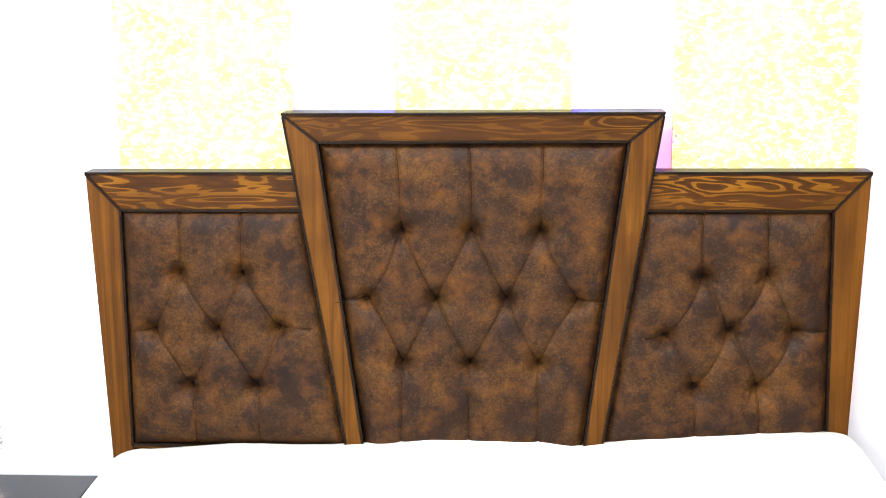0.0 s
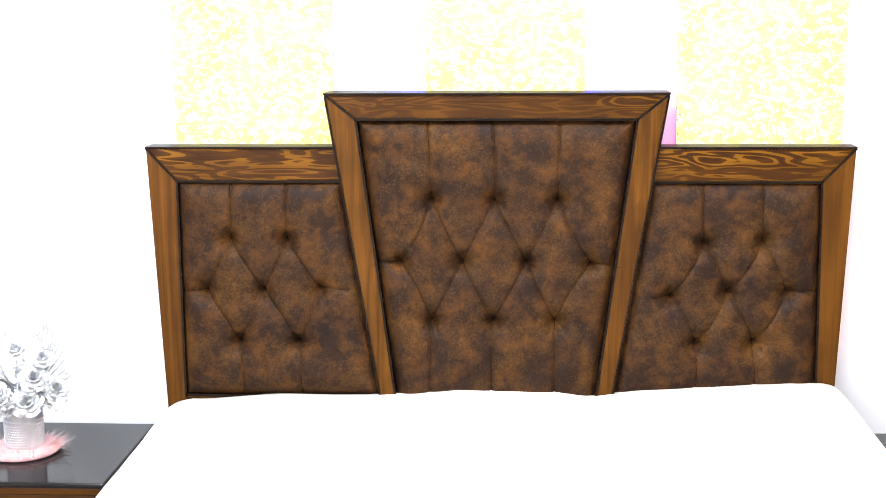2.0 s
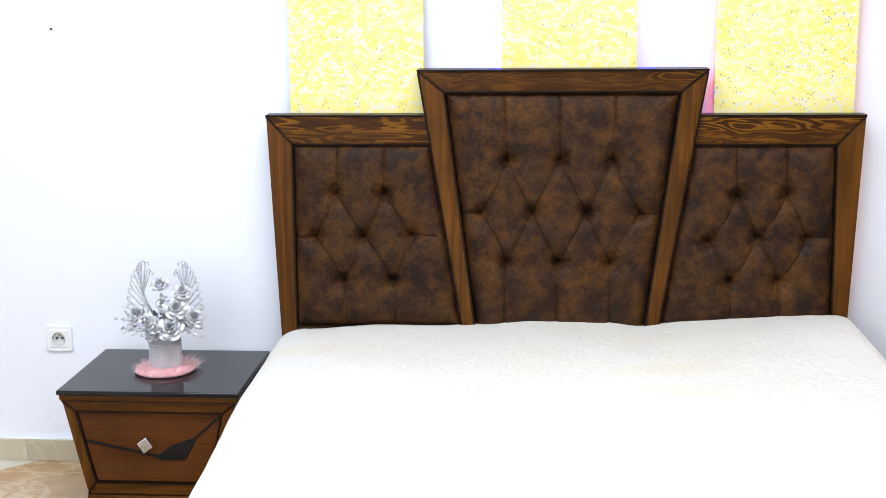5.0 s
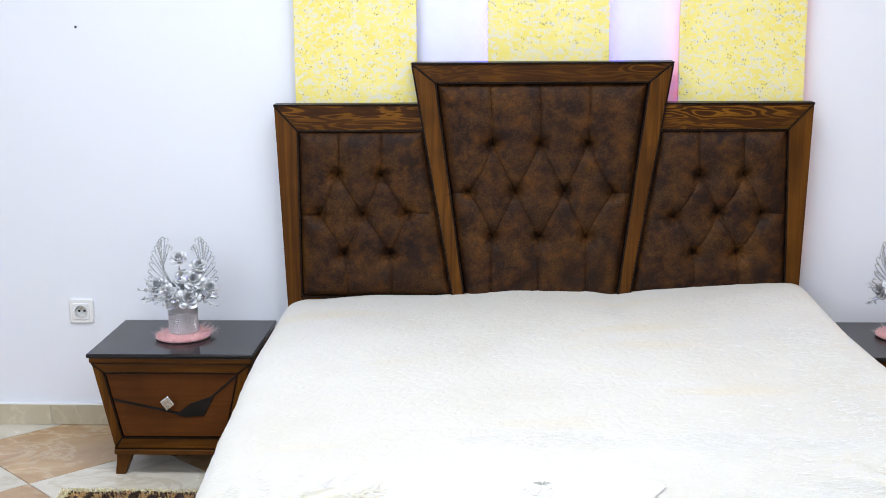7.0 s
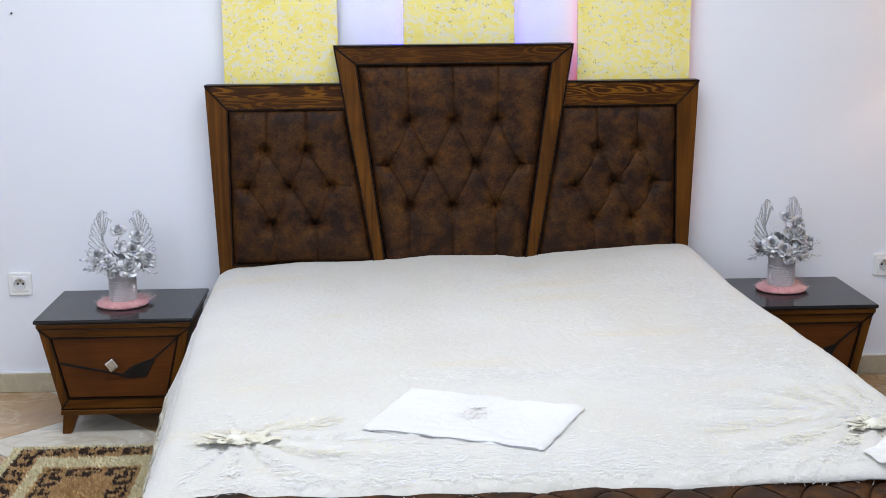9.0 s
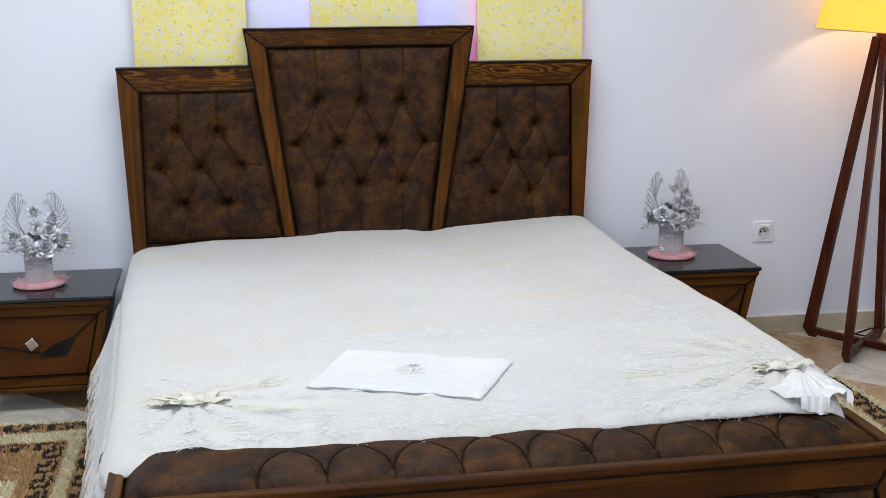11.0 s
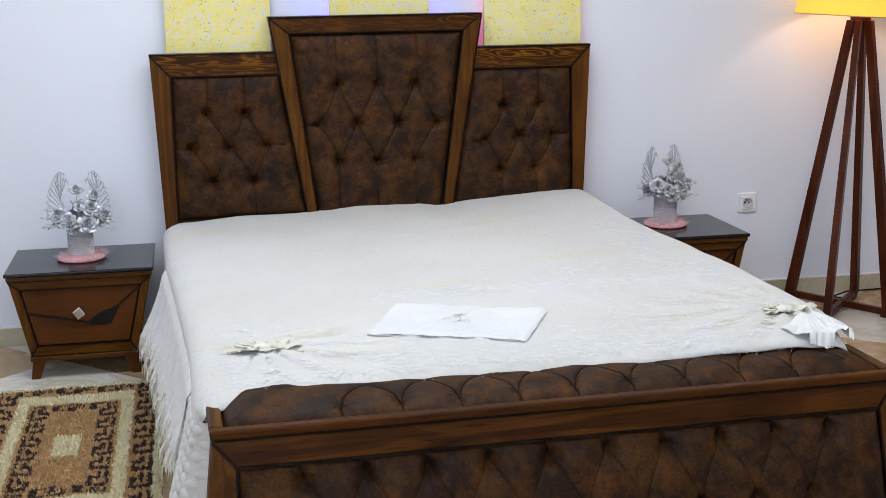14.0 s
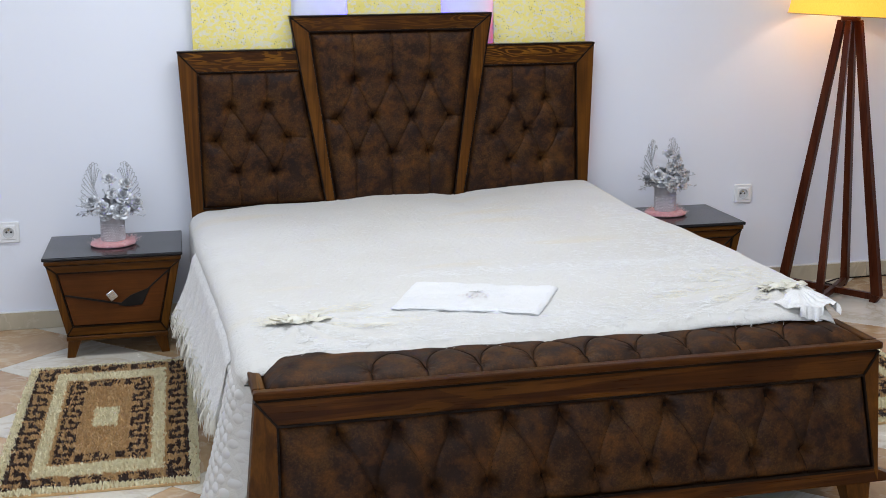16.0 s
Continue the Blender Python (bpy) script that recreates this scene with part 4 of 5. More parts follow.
def squiggles(name, spots, count, material, wide, length, label, lift=0.0102):
    """Short curled threads lying on the bedspread."""
    bm = bmesh.new()
    for i in range(count):
        cx, cy, rx, ry, tilt = spots[i % len(spots)]
        a, r = rnd.uniform(0, 6.28), math.sqrt(rnd.random())
        dx, dy = r * rx * math.cos(a), r * ry * math.sin(a)
        x, y = cx + dx * math.cos(tilt) - dy * math.sin(tilt), cy + dx * math.sin(tilt) + dy * math.cos(tilt)
        if y < -2.31 or x < edge_l(y) + 0.05 or x > edge_r(y) - 0.05:
            continue
        h, bend = rnd.uniform(0, 6.28), rnd.uniform(-0.9, 0.9)
        last = None
        ln = length * rnd.uniform(0.6, 1.3)
        for k in range(5):
            z = top_z(x, y) + lift + 0.0012 * math.sin(math.pi * k / 4)
            w = Vector((-math.sin(h), math.cos(h), 0)) * wide
            p = Vector((x, y, z))
            now = (bm.verts.new(p - w), bm.verts.new(p + Vector((0, 0, wide))), bm.verts.new(p + w))
            if last:
                bm.faces.new((last[0], now[0], now[1], last[1]))
                bm.faces.new((last[1], now[1], now[2], last[2]))
            last = now
            h += bend
            x, y = x + ln / 4 * math.cos(h), y + ln / 4 * math.sin(h)
    part(name, bm, material, spread, label, True, "stuff")


squiggles("lace_relief", [(0.0, -2.10, 0.95, 0.10, 0), (0.05, -2.26, 0.85, 0.055, 0.02), (0.05, -2.2, 0.85, 0.08, 0.02), (0.62, -1.75, 0.34, 0.42, 0.2), (-0.6, -2.0, 0.26, 0.2, 0), (0.3, -1.62, 0.55, 0.05, -0.05), (0.78, -1.2, 0.12, 0.6, 0), (0.72, -2.0, 0.25, 0.2, 0)],
          7000, thread_m, 0.0007, 0.025, "raised white lace curls")
squiggles("lace_scatter", [(0.0, -1.2, 0.9, 0.85, 0)], 1000, thread_m, 0.0005, 0.026, "raised white lace curls")
squiggles("cream_embroidery", [(-0.70, -1.97, 0.12, 0.045, 0.1), (-0.48, -1.92, 0.12, 0.045, 0.45), (-0.40, -2.06, 0.16, 0.045, -0.2), (0.66, -2.05, 0.20, 0.04, 0.1), (0.78, -1.90, 0.13, 0.10, 0.2), (0.74, -2.14, 0.12, 0.05, 0)],
          1500, cream_m, 0.0009, 0.022, "cream embroidered sprigs", 0.0108)


# loose curled threads along the front hem
bm = bmesh.new()
hem_row = [q for q in verts[-1] if -0.70 < q.x < 0.80 and q.z > 0.46]
for i in range(700):
    q = rnd.choice(hem_row)
    p = q + Vector((rnd.uniform(-0.006, 0.006), rnd.uniform(-0.012, 0.02), rnd.uniform(0.000, 0.012)))
    d = Vector((rnd.uniform(-1, 1), rnd.uniform(-1, 0.3), rnd.uniform(-0.9, 0.5))).normalized()
    turn_by = Vector((rnd.uniform(-1, 1), rnd.uniform(-1, 1), rnd.uniform(-0.5, 0.5))) * 0.5
    path = [p]
    for k in range(4):
        path.append(path[-1] + d * rnd.uniform(0.002, 0.004))
        d = (d + turn_by).normalized()
    tube(bm, path, 0.0007, 3, False)
part("hem_thread", bm, thread_m, spread, "loose white threads along the hem", True, "stuff")


def band(path, across, width, seed):
    """A crumpled ribbon along a path: across gives its direction of width at each point."""
    n, m = len(path), 9
    p = np.zeros((n, m, 3))
    for i, (c, w) in enumerate(zip(path, across)):
        pinch = 0.45 + 0.55 * math.sin(math.pi * min(1.0, i / (n - 1) * 1.1))
        for j in range(m):
            t = j / (m - 1) - 0.5
            q = c + w * (width * t * pinch)
            q.z += 0.003 * math.sin(t * 15 + seed + i * 0.35) + 0.004 * wob(q.x * 38, q.y * 38, seed)
            q.z = max(q.z, top_z(q.x, q.y) + 0.0125)
            p[i, j] = q
    return grid(p, n, m)


def bow(cx, cy, size, seed, spin):
    """A crumpled fabric bow sewn on the bedspread's corner: a knot, loops and two loose tails."""
    base = top_z(cx, cy) + 0.012
    ob = None
    rn = random.Random(seed)
    for i, (turn_at, reach, wide, mm) in enumerate(((0.15, 1.0, 0.030, ribbon_m), (2.75, 0.9, 0.030, cream_m), (1.35, 0.62, 0.024, cream_m), (3.9, 0.75, 0.026, ribbon_m), (5.4, 0.85, 0.028, cream_m))):
        a = turn_at + spin
        out, side = Vector((math.cos(a), math.sin(a) * 0.75, 0)), Vector((-math.sin(a), math.cos(a) * 0.75, 0))
        path, across = [], []
        for k in range(19):
            t = k / 18
            go = math.sin(math.pi * t)
            path.append(Vector((cx, cy, base)) + out * (size * reach * go) + side * (size * 0.22 * math.sin(2 * math.pi * t)) + Vector((0, 0, 0.005 + 0.007 * go * (1.3 - t))))
            across.append((side * math.sin(math.pi * t) * 0.6 + out * 0.45 + Vector((0, 0, 0.15))).normalized())
        piece = part("bow" if ob is None else "loop", band(path, across, wide, seed + i), mm, spread if ob is None else ob, "crumpled cream and pale green fabric bow" if ob is None else "", True)
        ob = ob or piece
    for i, a in enumerate((-0.25 + spin, 3.35 + spin)):
        path, across = [], []
        for k in range(16):
            t = k / 15
            x = cx + math.cos(a) * size * 1.35 * t + 0.010 * math.sin(t * 8 + i)
            y = cy + math.sin(a) * size * 0.9 * t + 0.008 * math.sin(t * 6 + 2 * i)
            path.append(Vector((x, y, top_z(x, y) + 0.016 + 0.006 * abs(math.sin(t * 9)))))
            across.append(Vector((-math.sin(a), math.cos(a), 0.25)).normalized())
        part("tail", band(path, across, 0.034, seed + 7 + i), cream_m, ob, "", True)
    n, m = 20, 10
    p = np.zeros((n, m, 3))
    for i in range(n):
        a = 2 * math.pi * i / (n - 1)
        for j in range(m):
            t = j / (m - 1)
            r = 0.021 * math.sin(math.pi * (0.5 + 0.5 * t)) ** 0.6 if j < m - 1 else 0.0
            r *= 1 + 0.35 * wob(math.cos(a) * 2, math.sin(a) * 2, seed + t * 2)
            p[i, j] = (cx + r * math.cos(a) * 1.3, cy + r * math.sin(a), base + 0.002 + 0.017 * t)
    part("knot", grid(p, n, m), ribbon_m, ob, "", True)


bow(-0.605, -2.000, 0.072, 3, 0.1)
bow(0.845, -2.095, 0.070, 7, 0.5)

# gathered lace frill of the right-hand bow falling over the end of the bench cushion
n, m = 110, 22
p = np.zeros((n, m, 3))
for i in range(n):
    t = i / (n - 1)
    a = radians(-155 + 142 * t)
    reach = 0.165 + 0.025 * math.sin(t * 7 + 1) - 0.04 * abs(t - 0.45)
    for j in range(m):
        q = j / (m - 1)
        r = 0.03 + reach * q
        fold = 1.25 * math.sin(t * 27 + 1.4 * math.sin(t * 9)) + 0.35 * math.sin(t * 71 + q * 2)
        x = 0.868 + r * math.cos(a) * 0.60
        y = -2.165 + r * math.sin(a) * 0.98
        z = 0.552 - 0.05 * q ** 1.6 + 0.006 * fold * q
        if x < 0.93 and y > -2.33:
            z = max(z, top_z(min(x, 0.92), y) + 0.0135 + 0.003 * (fold + 1.5) * q)
        else:
            z = max(z, 0.494 - 0.10 * max(0.0, x - 0.95) + 0.004 * (fold + 1.5))
        p[i, j] = (x, y, z)
part("lace_frill", grid(p, n, m), frill_m, spread, "gathered sheer white lace frill", True)

# folded pillowcase on the bed
case = thing("folded_pillowcase", (-0.05, -1.93, 0.52), "white quilted folded pillowcase with faded print on the bedspread", "pillowcase")
ca, cb, cc, cd = Vector((-0.318, -1.962, 0)), Vector((-0.198, -1.705, 0)), Vector((0.217, -1.892, 0)), Vector((0.087, -2.140, 0))
n, m = 60, 36
for layer, (lift, shrink) in enumerate(((0.0, 0.0), (0.006, 0.012))):
    p = np.zeros((n, m, 3))
    for i in range(n):
        for j in range(m):
            u, v = i / (n - 1), j / (m - 1)
            q = (ca * (1 - u) + cd * u) * (1 - v) + (cb * (1 - u) + cc * u) * v
            q += Vector((0.004 * wob(v * 9, layer, 1), 0.006 * wob(u * 9, layer, 2), 0))
            e = min(u * 0.45, (1 - u) * 0.45, v * 0.28, (1 - v) * 0.28)
            h = 0.008 * math.sqrt(max(0, 1 - (1 - min(1, e / 0.014)) ** 2)) + 0.003 * wob(u * 7, v * 4, 6 + layer) + 0.0022 * wob(u * 26, v * 17, 9 + layer)
            p[i, j] = (q.x, q.y, top_z(q.x, q.y) + 0.0098 + lift + h)
    part("fold", grid(p, n, m), case_m, case, "", True)
bm = bmesh.new()
pc = (ca + cb + cc + cd) / 4


def on_case(x, y):
    return Vector((pc.x + x, pc.y + y, top_z(pc.x + x, pc.y + y) + 0.0246))


for i in range(34):
    a, r = i * 2.4, math.sqrt((i + 0.5) / 34)
    x, y = 0.052 * r * math.cos(a), 0.032 * r * math.sin(a)
    w = rnd.uniform(0.0030, 0.0050)
    bm.faces.new([bm.verts.new(on_case(x + w * math.cos(t) * rnd.uniform(0.7, 1.3), y + w * math.sin(t))) for t in np.linspace(0, 5.4, 7)])
part("print_patch", bm, blush_m, case, "faded blush printed flower", False)
bm = bmesh.new()
for a, ln in ((0.4, 0.026), (1.0, 0.014), (2.3, 0.015), (2.9, 0.026), (-0.6, 0.010), (3.6, 0.012)):
    c, s = math.cos(a), math.sin(a)
    bm.faces.new([bm.verts.new(on_case(0.012 + ln * t * c - w * s, 0.03 + ln * t * s + w * c) + Vector((0, 0, 0.0016))) for t, w in ((0, 0.0), (0.4, -0.0024), (1, 0), (0.5, 0.0024))])
part("print_leaves", bm, grey_m, case, "grey green printed leaves", False)

# ---- night stands ----


def night_stand():
    t = thing("night_stand", (-1.19, -0.29, 0), "dark stained wooden night stand with black glossy top and tapered body", "night stand", "night stands")
    xc = -1.19
    yb, yf = -0.075, -0.517
    part("top", box(bmesh.new(), -1.459, -0.921, yf - 0.004, yb, 0.397, 0.411, 0.005, 3), black_gloss, t, "black lacquered reflective top")
    part("top_moulding", box(bmesh.new(), -1.452, -0.928, yf + 0.002, yb, 0.379, 0.3965, 0.004), stand_x, t)
    part("edge_bead", box(bmesh.new(), -1.447, -0.933, yf + 0.006, yb, 0.3765, 0.3785), edge_dark, t)
    w = lambda z: 0.256 - (0.376 - z) * 0.218
    zt, zb = 0.376, 0.092
    pt, pb = 0.346, 0.128
    wi = lambda z: 0.217 - (0.346 - z) * 0.22
    part("carcass", frustum(bmesh.new(), [(xc - w(zb) + 0.004, yf + 0.03, zb), (xc + w(zb) - 0.004, yf + 0.03, zb), (xc + w(zb) - 0.004, yb, zb), (xc - w(zb) + 0.004, yb, zb)],
                            [(xc - w(zt) + 0.004, yf + 0.02, zt), (xc + w(zt) - 0.004, yf + 0.02, zt), (xc + w(zt) - 0.004, yb, zt), (xc - w(zt) + 0.004, yb, zt)], 0.002), wood_z, t)
    for s in (-1, 1):
        part("stile", prism(bmesh.new(), [(xc + s * w(zt), zt), (xc + s * wi(pt), pt), (xc + s * wi(pb), pb), (xc + s * w(zb), zb)], yf + 0.008, yf + 0.045, 0.004), wood_z, t)
        for a, b in (((xc + s * w(zt), zt), (xc + s * wi(pt), pt)), ((xc + s * wi(pt), pt), (xc + s * wi(pb), pb)), ((xc + s * wi(pb), pb), (xc + s * w(zb), zb))):
            part("edge_bead", strip(bmesh.new(), a, b, 0.005, yf + 0.006, yf + 0.03), edge_dark, t)
        for yy in (yf + 0.012, yb - 0.055):
            x0, x1 = xc + s * (w(zb) - 0.003), xc + s * (w(zb) - 0.053)
            f0, f1 = xc + s * (w(zb) + 0.006), xc + s * (w(zb) - 0.026)
            part("leg", frustum(bmesh.new(), [(min(f0, f1), yy + 0.004, 0), (max(f0, f1), yy + 0.004, 0), (max(f0, f1), yy + 0.034, 0), (min(f0, f1), yy + 0.034, 0)],
                                [(min(x0, x1), yy, 0.0705), (max(x0, x1), yy, 0.0705), (max(x0, x1), yy + 0.045, 0.0705), (min(x0, x1), yy + 0.045, 0.0705)], 0.003), wood_z, t)
    part("top_rail", prism(bmesh.new(), [(xc - w(zt), zt), (xc + w(zt), zt), (xc + wi(pt), pt), (xc - wi(pt), pt)], yf + 0.009, yf + 0.045, 0.003), stand_x, t)
    part("bottom_rail", prism(bmesh.new(), [(xc - wi(pb), pb), (xc + wi(pb), pb), (xc + w(zb), zb), (xc - w(zb), zb)], yf + 0.009, yf + 0.045, 0.003), stand_x, t)
    part("plinth", box(bmesh.new(), xc - w(zb) - 0.003, xc + w(zb) + 0.003, yf + 0.004, yb, 0.071, 0.0895, 0.004), stand_x, t)
    part("edge_bead", box(bmesh.new(), xc - w(zb), xc + w(zb), yf + 0.008, yb, 0.0892, 0.0925), edge_dark, t)
    for z in (pt, pb):
        part("edge_bead", strip(bmesh.new(), (xc - wi(z), z), (xc + wi(z), z), 0.005, yf + 0.006, yf + 0.03), edge_dark, t)
    g = 0.004
    d = part("drawer", prism(bmesh.new(), [(xc - wi(pt) + g, pt - g), (xc + wi(pt) - g, pt - g), (xc + wi(pb) - g, pb + g), (xc - wi(pb) + g, pb + g)], yf + 0.014, yf + 0.05, 0.002), drawer_wood, t, "plain red brown drawer front")
    # slanted inlay with a black kite
    part("inlay_line", strip(bmesh.new(), (-1.381, 0.256), (-1.165, 0.210), 0.0075, yf + 0.0105, yf + 0.03), black_in, d)
    part("inlay_line", strip(bmesh.new(), (-1.060, 0.268), (-0.978, 0.338), 0.006, yf + 0.0105, yf + 0.03), black_in, d)
    part("kite", prism(bmesh.new(), [(-1.180, 0.206), (-1.132, 0.243), (-1.052, 0.272), (-1.088, 0.203), (-1.15, 0.199)], yf + 0.0095, yf + 0.03, 0.001), black_in, d, "glossy black kite-shaped inlay")
    k = bmesh.new()
    kp = [(-1.1965, 0.277), (-1.176, 0.2475), (-1.2035, 0.227), (-1.2235, 0.2575)]
    prism(k, kp, yf - 0.016, yf - 0.006, 0.003)
    knob = part("knob", k, chrome, d, "square bright crystal knob")
    bm = bmesh.new()
    tube(bm, [(-1.2, yf - 0.0065, 0.252), (-1.2, yf + 0.016, 0.252)], 0.007, 10)
    part("knob_stem", bm, chrome, d)
    return t


stand = night_stand()
copy_thing(stand, pose(1.19, -0.288, 0))

# ---- silver flowers in pots ----


def rose(bm, c, r, up, spin, rn):
    """Overlapping cupped petals with rolled lips, in five rings round an axis."""
    up = Vector(up).normalized()
    u = up.orthogonal().normalized()
    w = up.cross(u)
    for ring, (cnt, rad, tall, curl) in enumerate(((2, 0.13, 0.92, 0.00), (3, 0.30, 0.86, 0.05), (4, 0.52, 0.70, 0.14), (5, 0.76, 0.46, 0.26), (5, 1.00, 0.20, 0.36))):
        for k in range(cnt):
            a = spin + ring * 0.9 + 2 * math.pi * k / cnt + rn.uniform(-0.15, 0.15)
            wid = 2 * math.pi / cnt * 1.18
            rows = []
            for i in range(6):
                t = i / 5
                row = []
                for j in range(7):
                    s = j / 3 - 1
                    b = a + wid * s * 0.5 * (0.55 + 0.45 * math.sin(math.pi * min(1, 0.25 + 0.6 * t)))
                    rr = r * rad * (0.40 + 0.60 * t ** 0.6) * (1 + 0.07 * s) + r * curl * t ** 3 * (1 - 0.5 * s * s)
                    h = r * tall * (t - 0.34 * max(0, t - 0.55) ** 1.2 * (1 + ring * 0.5)) - r * 0.30 * abs(s) ** 2.5 * t - r * 0.30 * (ring / 4)
                    row.append(bm.verts.new(Vector(c) + (u * math.cos(b) + w * math.sin(b)) * rr + up * h))
                rows.append(row)
            for ra, rb in zip(rows, rows[1:]):
                for j in range(6):
                    bm.faces.new((ra[j], ra[j + 1], rb[j + 1], rb[j]))


def flower_pot():
    cx, cy, z0 = -1.193, -0.302, 0.4115
    rn = random.Random(11)
    whole = thing("flower_pot", (cx, cy, z0), "silver roses in a rhinestone pot on a pink fur mat", "flower pot", "silver flower pots")
    # fur mat
    bm = bmesh.new()
    rings = lathe(bm, ((0.082, 0.0), (0.090, 0.004), (0.089, 0.010), (0.078, 0.016), (0.045, 0.0175)), (cx - 0.002, cy - 0.004, z0), 40)
    bm.faces.new(rings[0][::-1])
    bm.faces.new(rings[-1])
    mat = part("fur_mat", bm, pink, whole, "round pink fur mat", True)
    for name, mm, cnt, lo in (("fur", pink, 900, 0.012), ("fur", pink_pale, 420, 0.02)):
        bm = bmesh.new()
        for i in range(cnt):
            a = rn.uniform(0, 6.283)
            r = 0.088 * math.sqrt(rn.uniform(0.3, 1.0))
            long = lo * rn.uniform(0.7, 1.6) * (1.9 if 0.0 < a < 0.9 else 1.0)
            p = Vector((cx + r * math.cos(a), cy - 0.004 + r * math.sin(a), z0 + 0.009 + 0.008 * (1 - (r / 0.09) ** 2)))
            d = Vector((math.cos(a + rn.uniform(-0.7, 0.7)), math.sin(a + rn.uniform(-0.7, 0.7)), rn.uniform(0.15, 1.0) if r < 0.08 else rn.uniform(0.0, 0.5))).normalized() * long
            w = Vector((-d.y, d.x, 0)).normalized() * 0.0011
            bm.faces.new([bm.verts.new(v) for v in (p - w, p + w, p + d)])
        part(name, bm, mm, mat, "", False, "stuff")
    # pot with two bands of rhinestones
    zp = z0 + 0.0165
    bm = bmesh.new()
    rings = lathe(bm, ((0.044, 0.0), (0.047, 0.003), (0.0485, 0.105), (0.0505, 0.107), (0.0505, 0.112), (0.046, 0.112), (0.044, 0.09)), (cx, cy, zp), 36)
    bm.faces.new(rings[0][::-1])
    bm.faces.new(rings[-1])
    pot = part("pot", bm, pot_m, whole, "cylindrical silver pot", True)
    bm = bmesh.new()
    for row in range(9):
        for k in range(46):
            a = 2 * math.pi * (k + 0.5 * (row % 2)) / 46
            z = zp + 0.008 + row * 0.0066
            c = Vector((cx + 0.0478 * math.cos(a), cy + 0.0478 * math.sin(a), z))
            o = Vector((math.cos(a), math.sin(a), 0))
            s = Vector((-o.y, o.x, 0)) * 0.0027
            q = [bm.verts.new(c + v) for v in (s, Vector((0, 0, 0.0027)), -s, Vector((0, 0, -0.0027)))]
            tip = bm.verts.new(c + o * 0.0022)
            for i in range(4):
                bm.faces.new((q[i], q[(i + 1) % 4], tip))
    part("rhinestone_band", bm, gems, pot, "sparkling rhinestone band", False, "stuff")
    bm = bmesh.new()
    tube(bm, [(cx + 0.0492 * math.cos(a), cy + 0.0492 * math.sin(a), zp + 0.072) for a in np.linspace(0, 6.283, 33)], 0.0016, 6, False)
    part("band", bm, pot_m, pot, "", True)
    # roses
    spots = ((-0.075, -0.03, 0.185, 0.030, (-0.5, -0.8, 0.35)), (-0.040, -0.055, 0.168, 0.027, (-0.2, -1, 0.3)), (0.036, -0.062, 0.150, 0.034, (0.1, -1, 0.25)),
             (0.050, -0.040, 0.208, 0.032, (0.35, -0.9, 0.4)), (0.100, -0.025, 0.176, 0.030, (0.7, -0.7, 0.3)), (-0.002, -0.02, 0.275, 0.026, (0, -0.8, 0.6)),
             (0.064, -0.01, 0.252, 0.025, (0.4, -0.7, 0.6)), (-0.02, -0.06, 0.135, 0.024, (-0.3, -1, 0.1)), (0.0, 0.045, 0.185, 0.030, (0, 1, 0.4)),
             (0.07, 0.05, 0.16, 0.028, (0.6, 0.8, 0.3)), (-0.07, 0.04, 0.16, 0.028, (-0.6, 0.8, 0.3)), (0.01, -0.03, 0.215, 0.024, (-0.1, -0.9, 0.5)))
    for i, (dx, dy, dz, r, up) in enumerate(spots):
        bm = bmesh.new()
        rose(bm, (cx + dx, cy + dy, z0 + dz), r * 0.92, (up[0], up[1], up[2] + 0.45), i * 1.3, rn)
        ros = part("rose", bm, silver, whole, "", True)
        bm = bmesh.new()
        tube(bm, [(cx + dx * 0.3, cy + dy * 0.3, zp + 0.085), (cx + dx * 0.7, cy + dy * 0.7, z0 + dz * 0.8), (cx + dx, cy + dy, z0 + dz + 0.004)], 0.0018, 6)
        part("stem", bm, silver, ros)
    # two fans of beaded wire ribs with curled tips
    for s in (-1, 1):
        bm = bmesh.new()
        bx, by, bz = cx + 0.016 * s, cy + 0.022, zp + 0.085
        spine = [Vector((bx + s * (0.027 * t + 0.026 * t * t), by, bz + 0.128 * t)) for t in np.linspace(0, 1, 9)]
        tube(bm, spine, 0.0028, 5)
        for k in range(13):
            f = k / 12
            t = 0.28 + 0.72 * min(1.0, f * 1.35)
            i = min(7, int(t * 8))
            b = spine[i].lerp(spine[i + 1], t * 8 - i)
            a = radians(86 - 112 * f ** 0.9) * s
            ln = 0.088 + 0.016 * math.sin(math.pi * f) - 0.014 * (f > 0.85)
            d = Vector((math.sin(a), 0.05 * math.sin(k * 2.1), math.cos(a)))
            lift = Vector((0, 0, 1)) - d * d.z
            path = [b + d * ln * q + lift * 0.016 * q * q for q in np.linspace(0, 1, 8)]
            e = path[-1]
            o = Vector((d.z, 0, -d.x)) * s
            path += [e + d * 0.006 * math.sin(q) - o * 0.006 * (1 - math.cos(q)) for q in np.linspace(0.5, 4.2, 7)]
            tube(bm, path, [0.0018] * 8 + [0.0019] * 7, 5)
            for q in np.linspace(0.15, 0.95, 9):
                c = b + d * ln * q + lift * 0.016 * q * q
                tube(bm, [c - d * 0.0026, c, c + d * 0.0026], [0.0012, 0.0034, 0.0012], 5)
        part("spray", bm, glitter, whole, "fan of glitter beads", True)
    # leafy sprigs
    bm = bmesh.new()
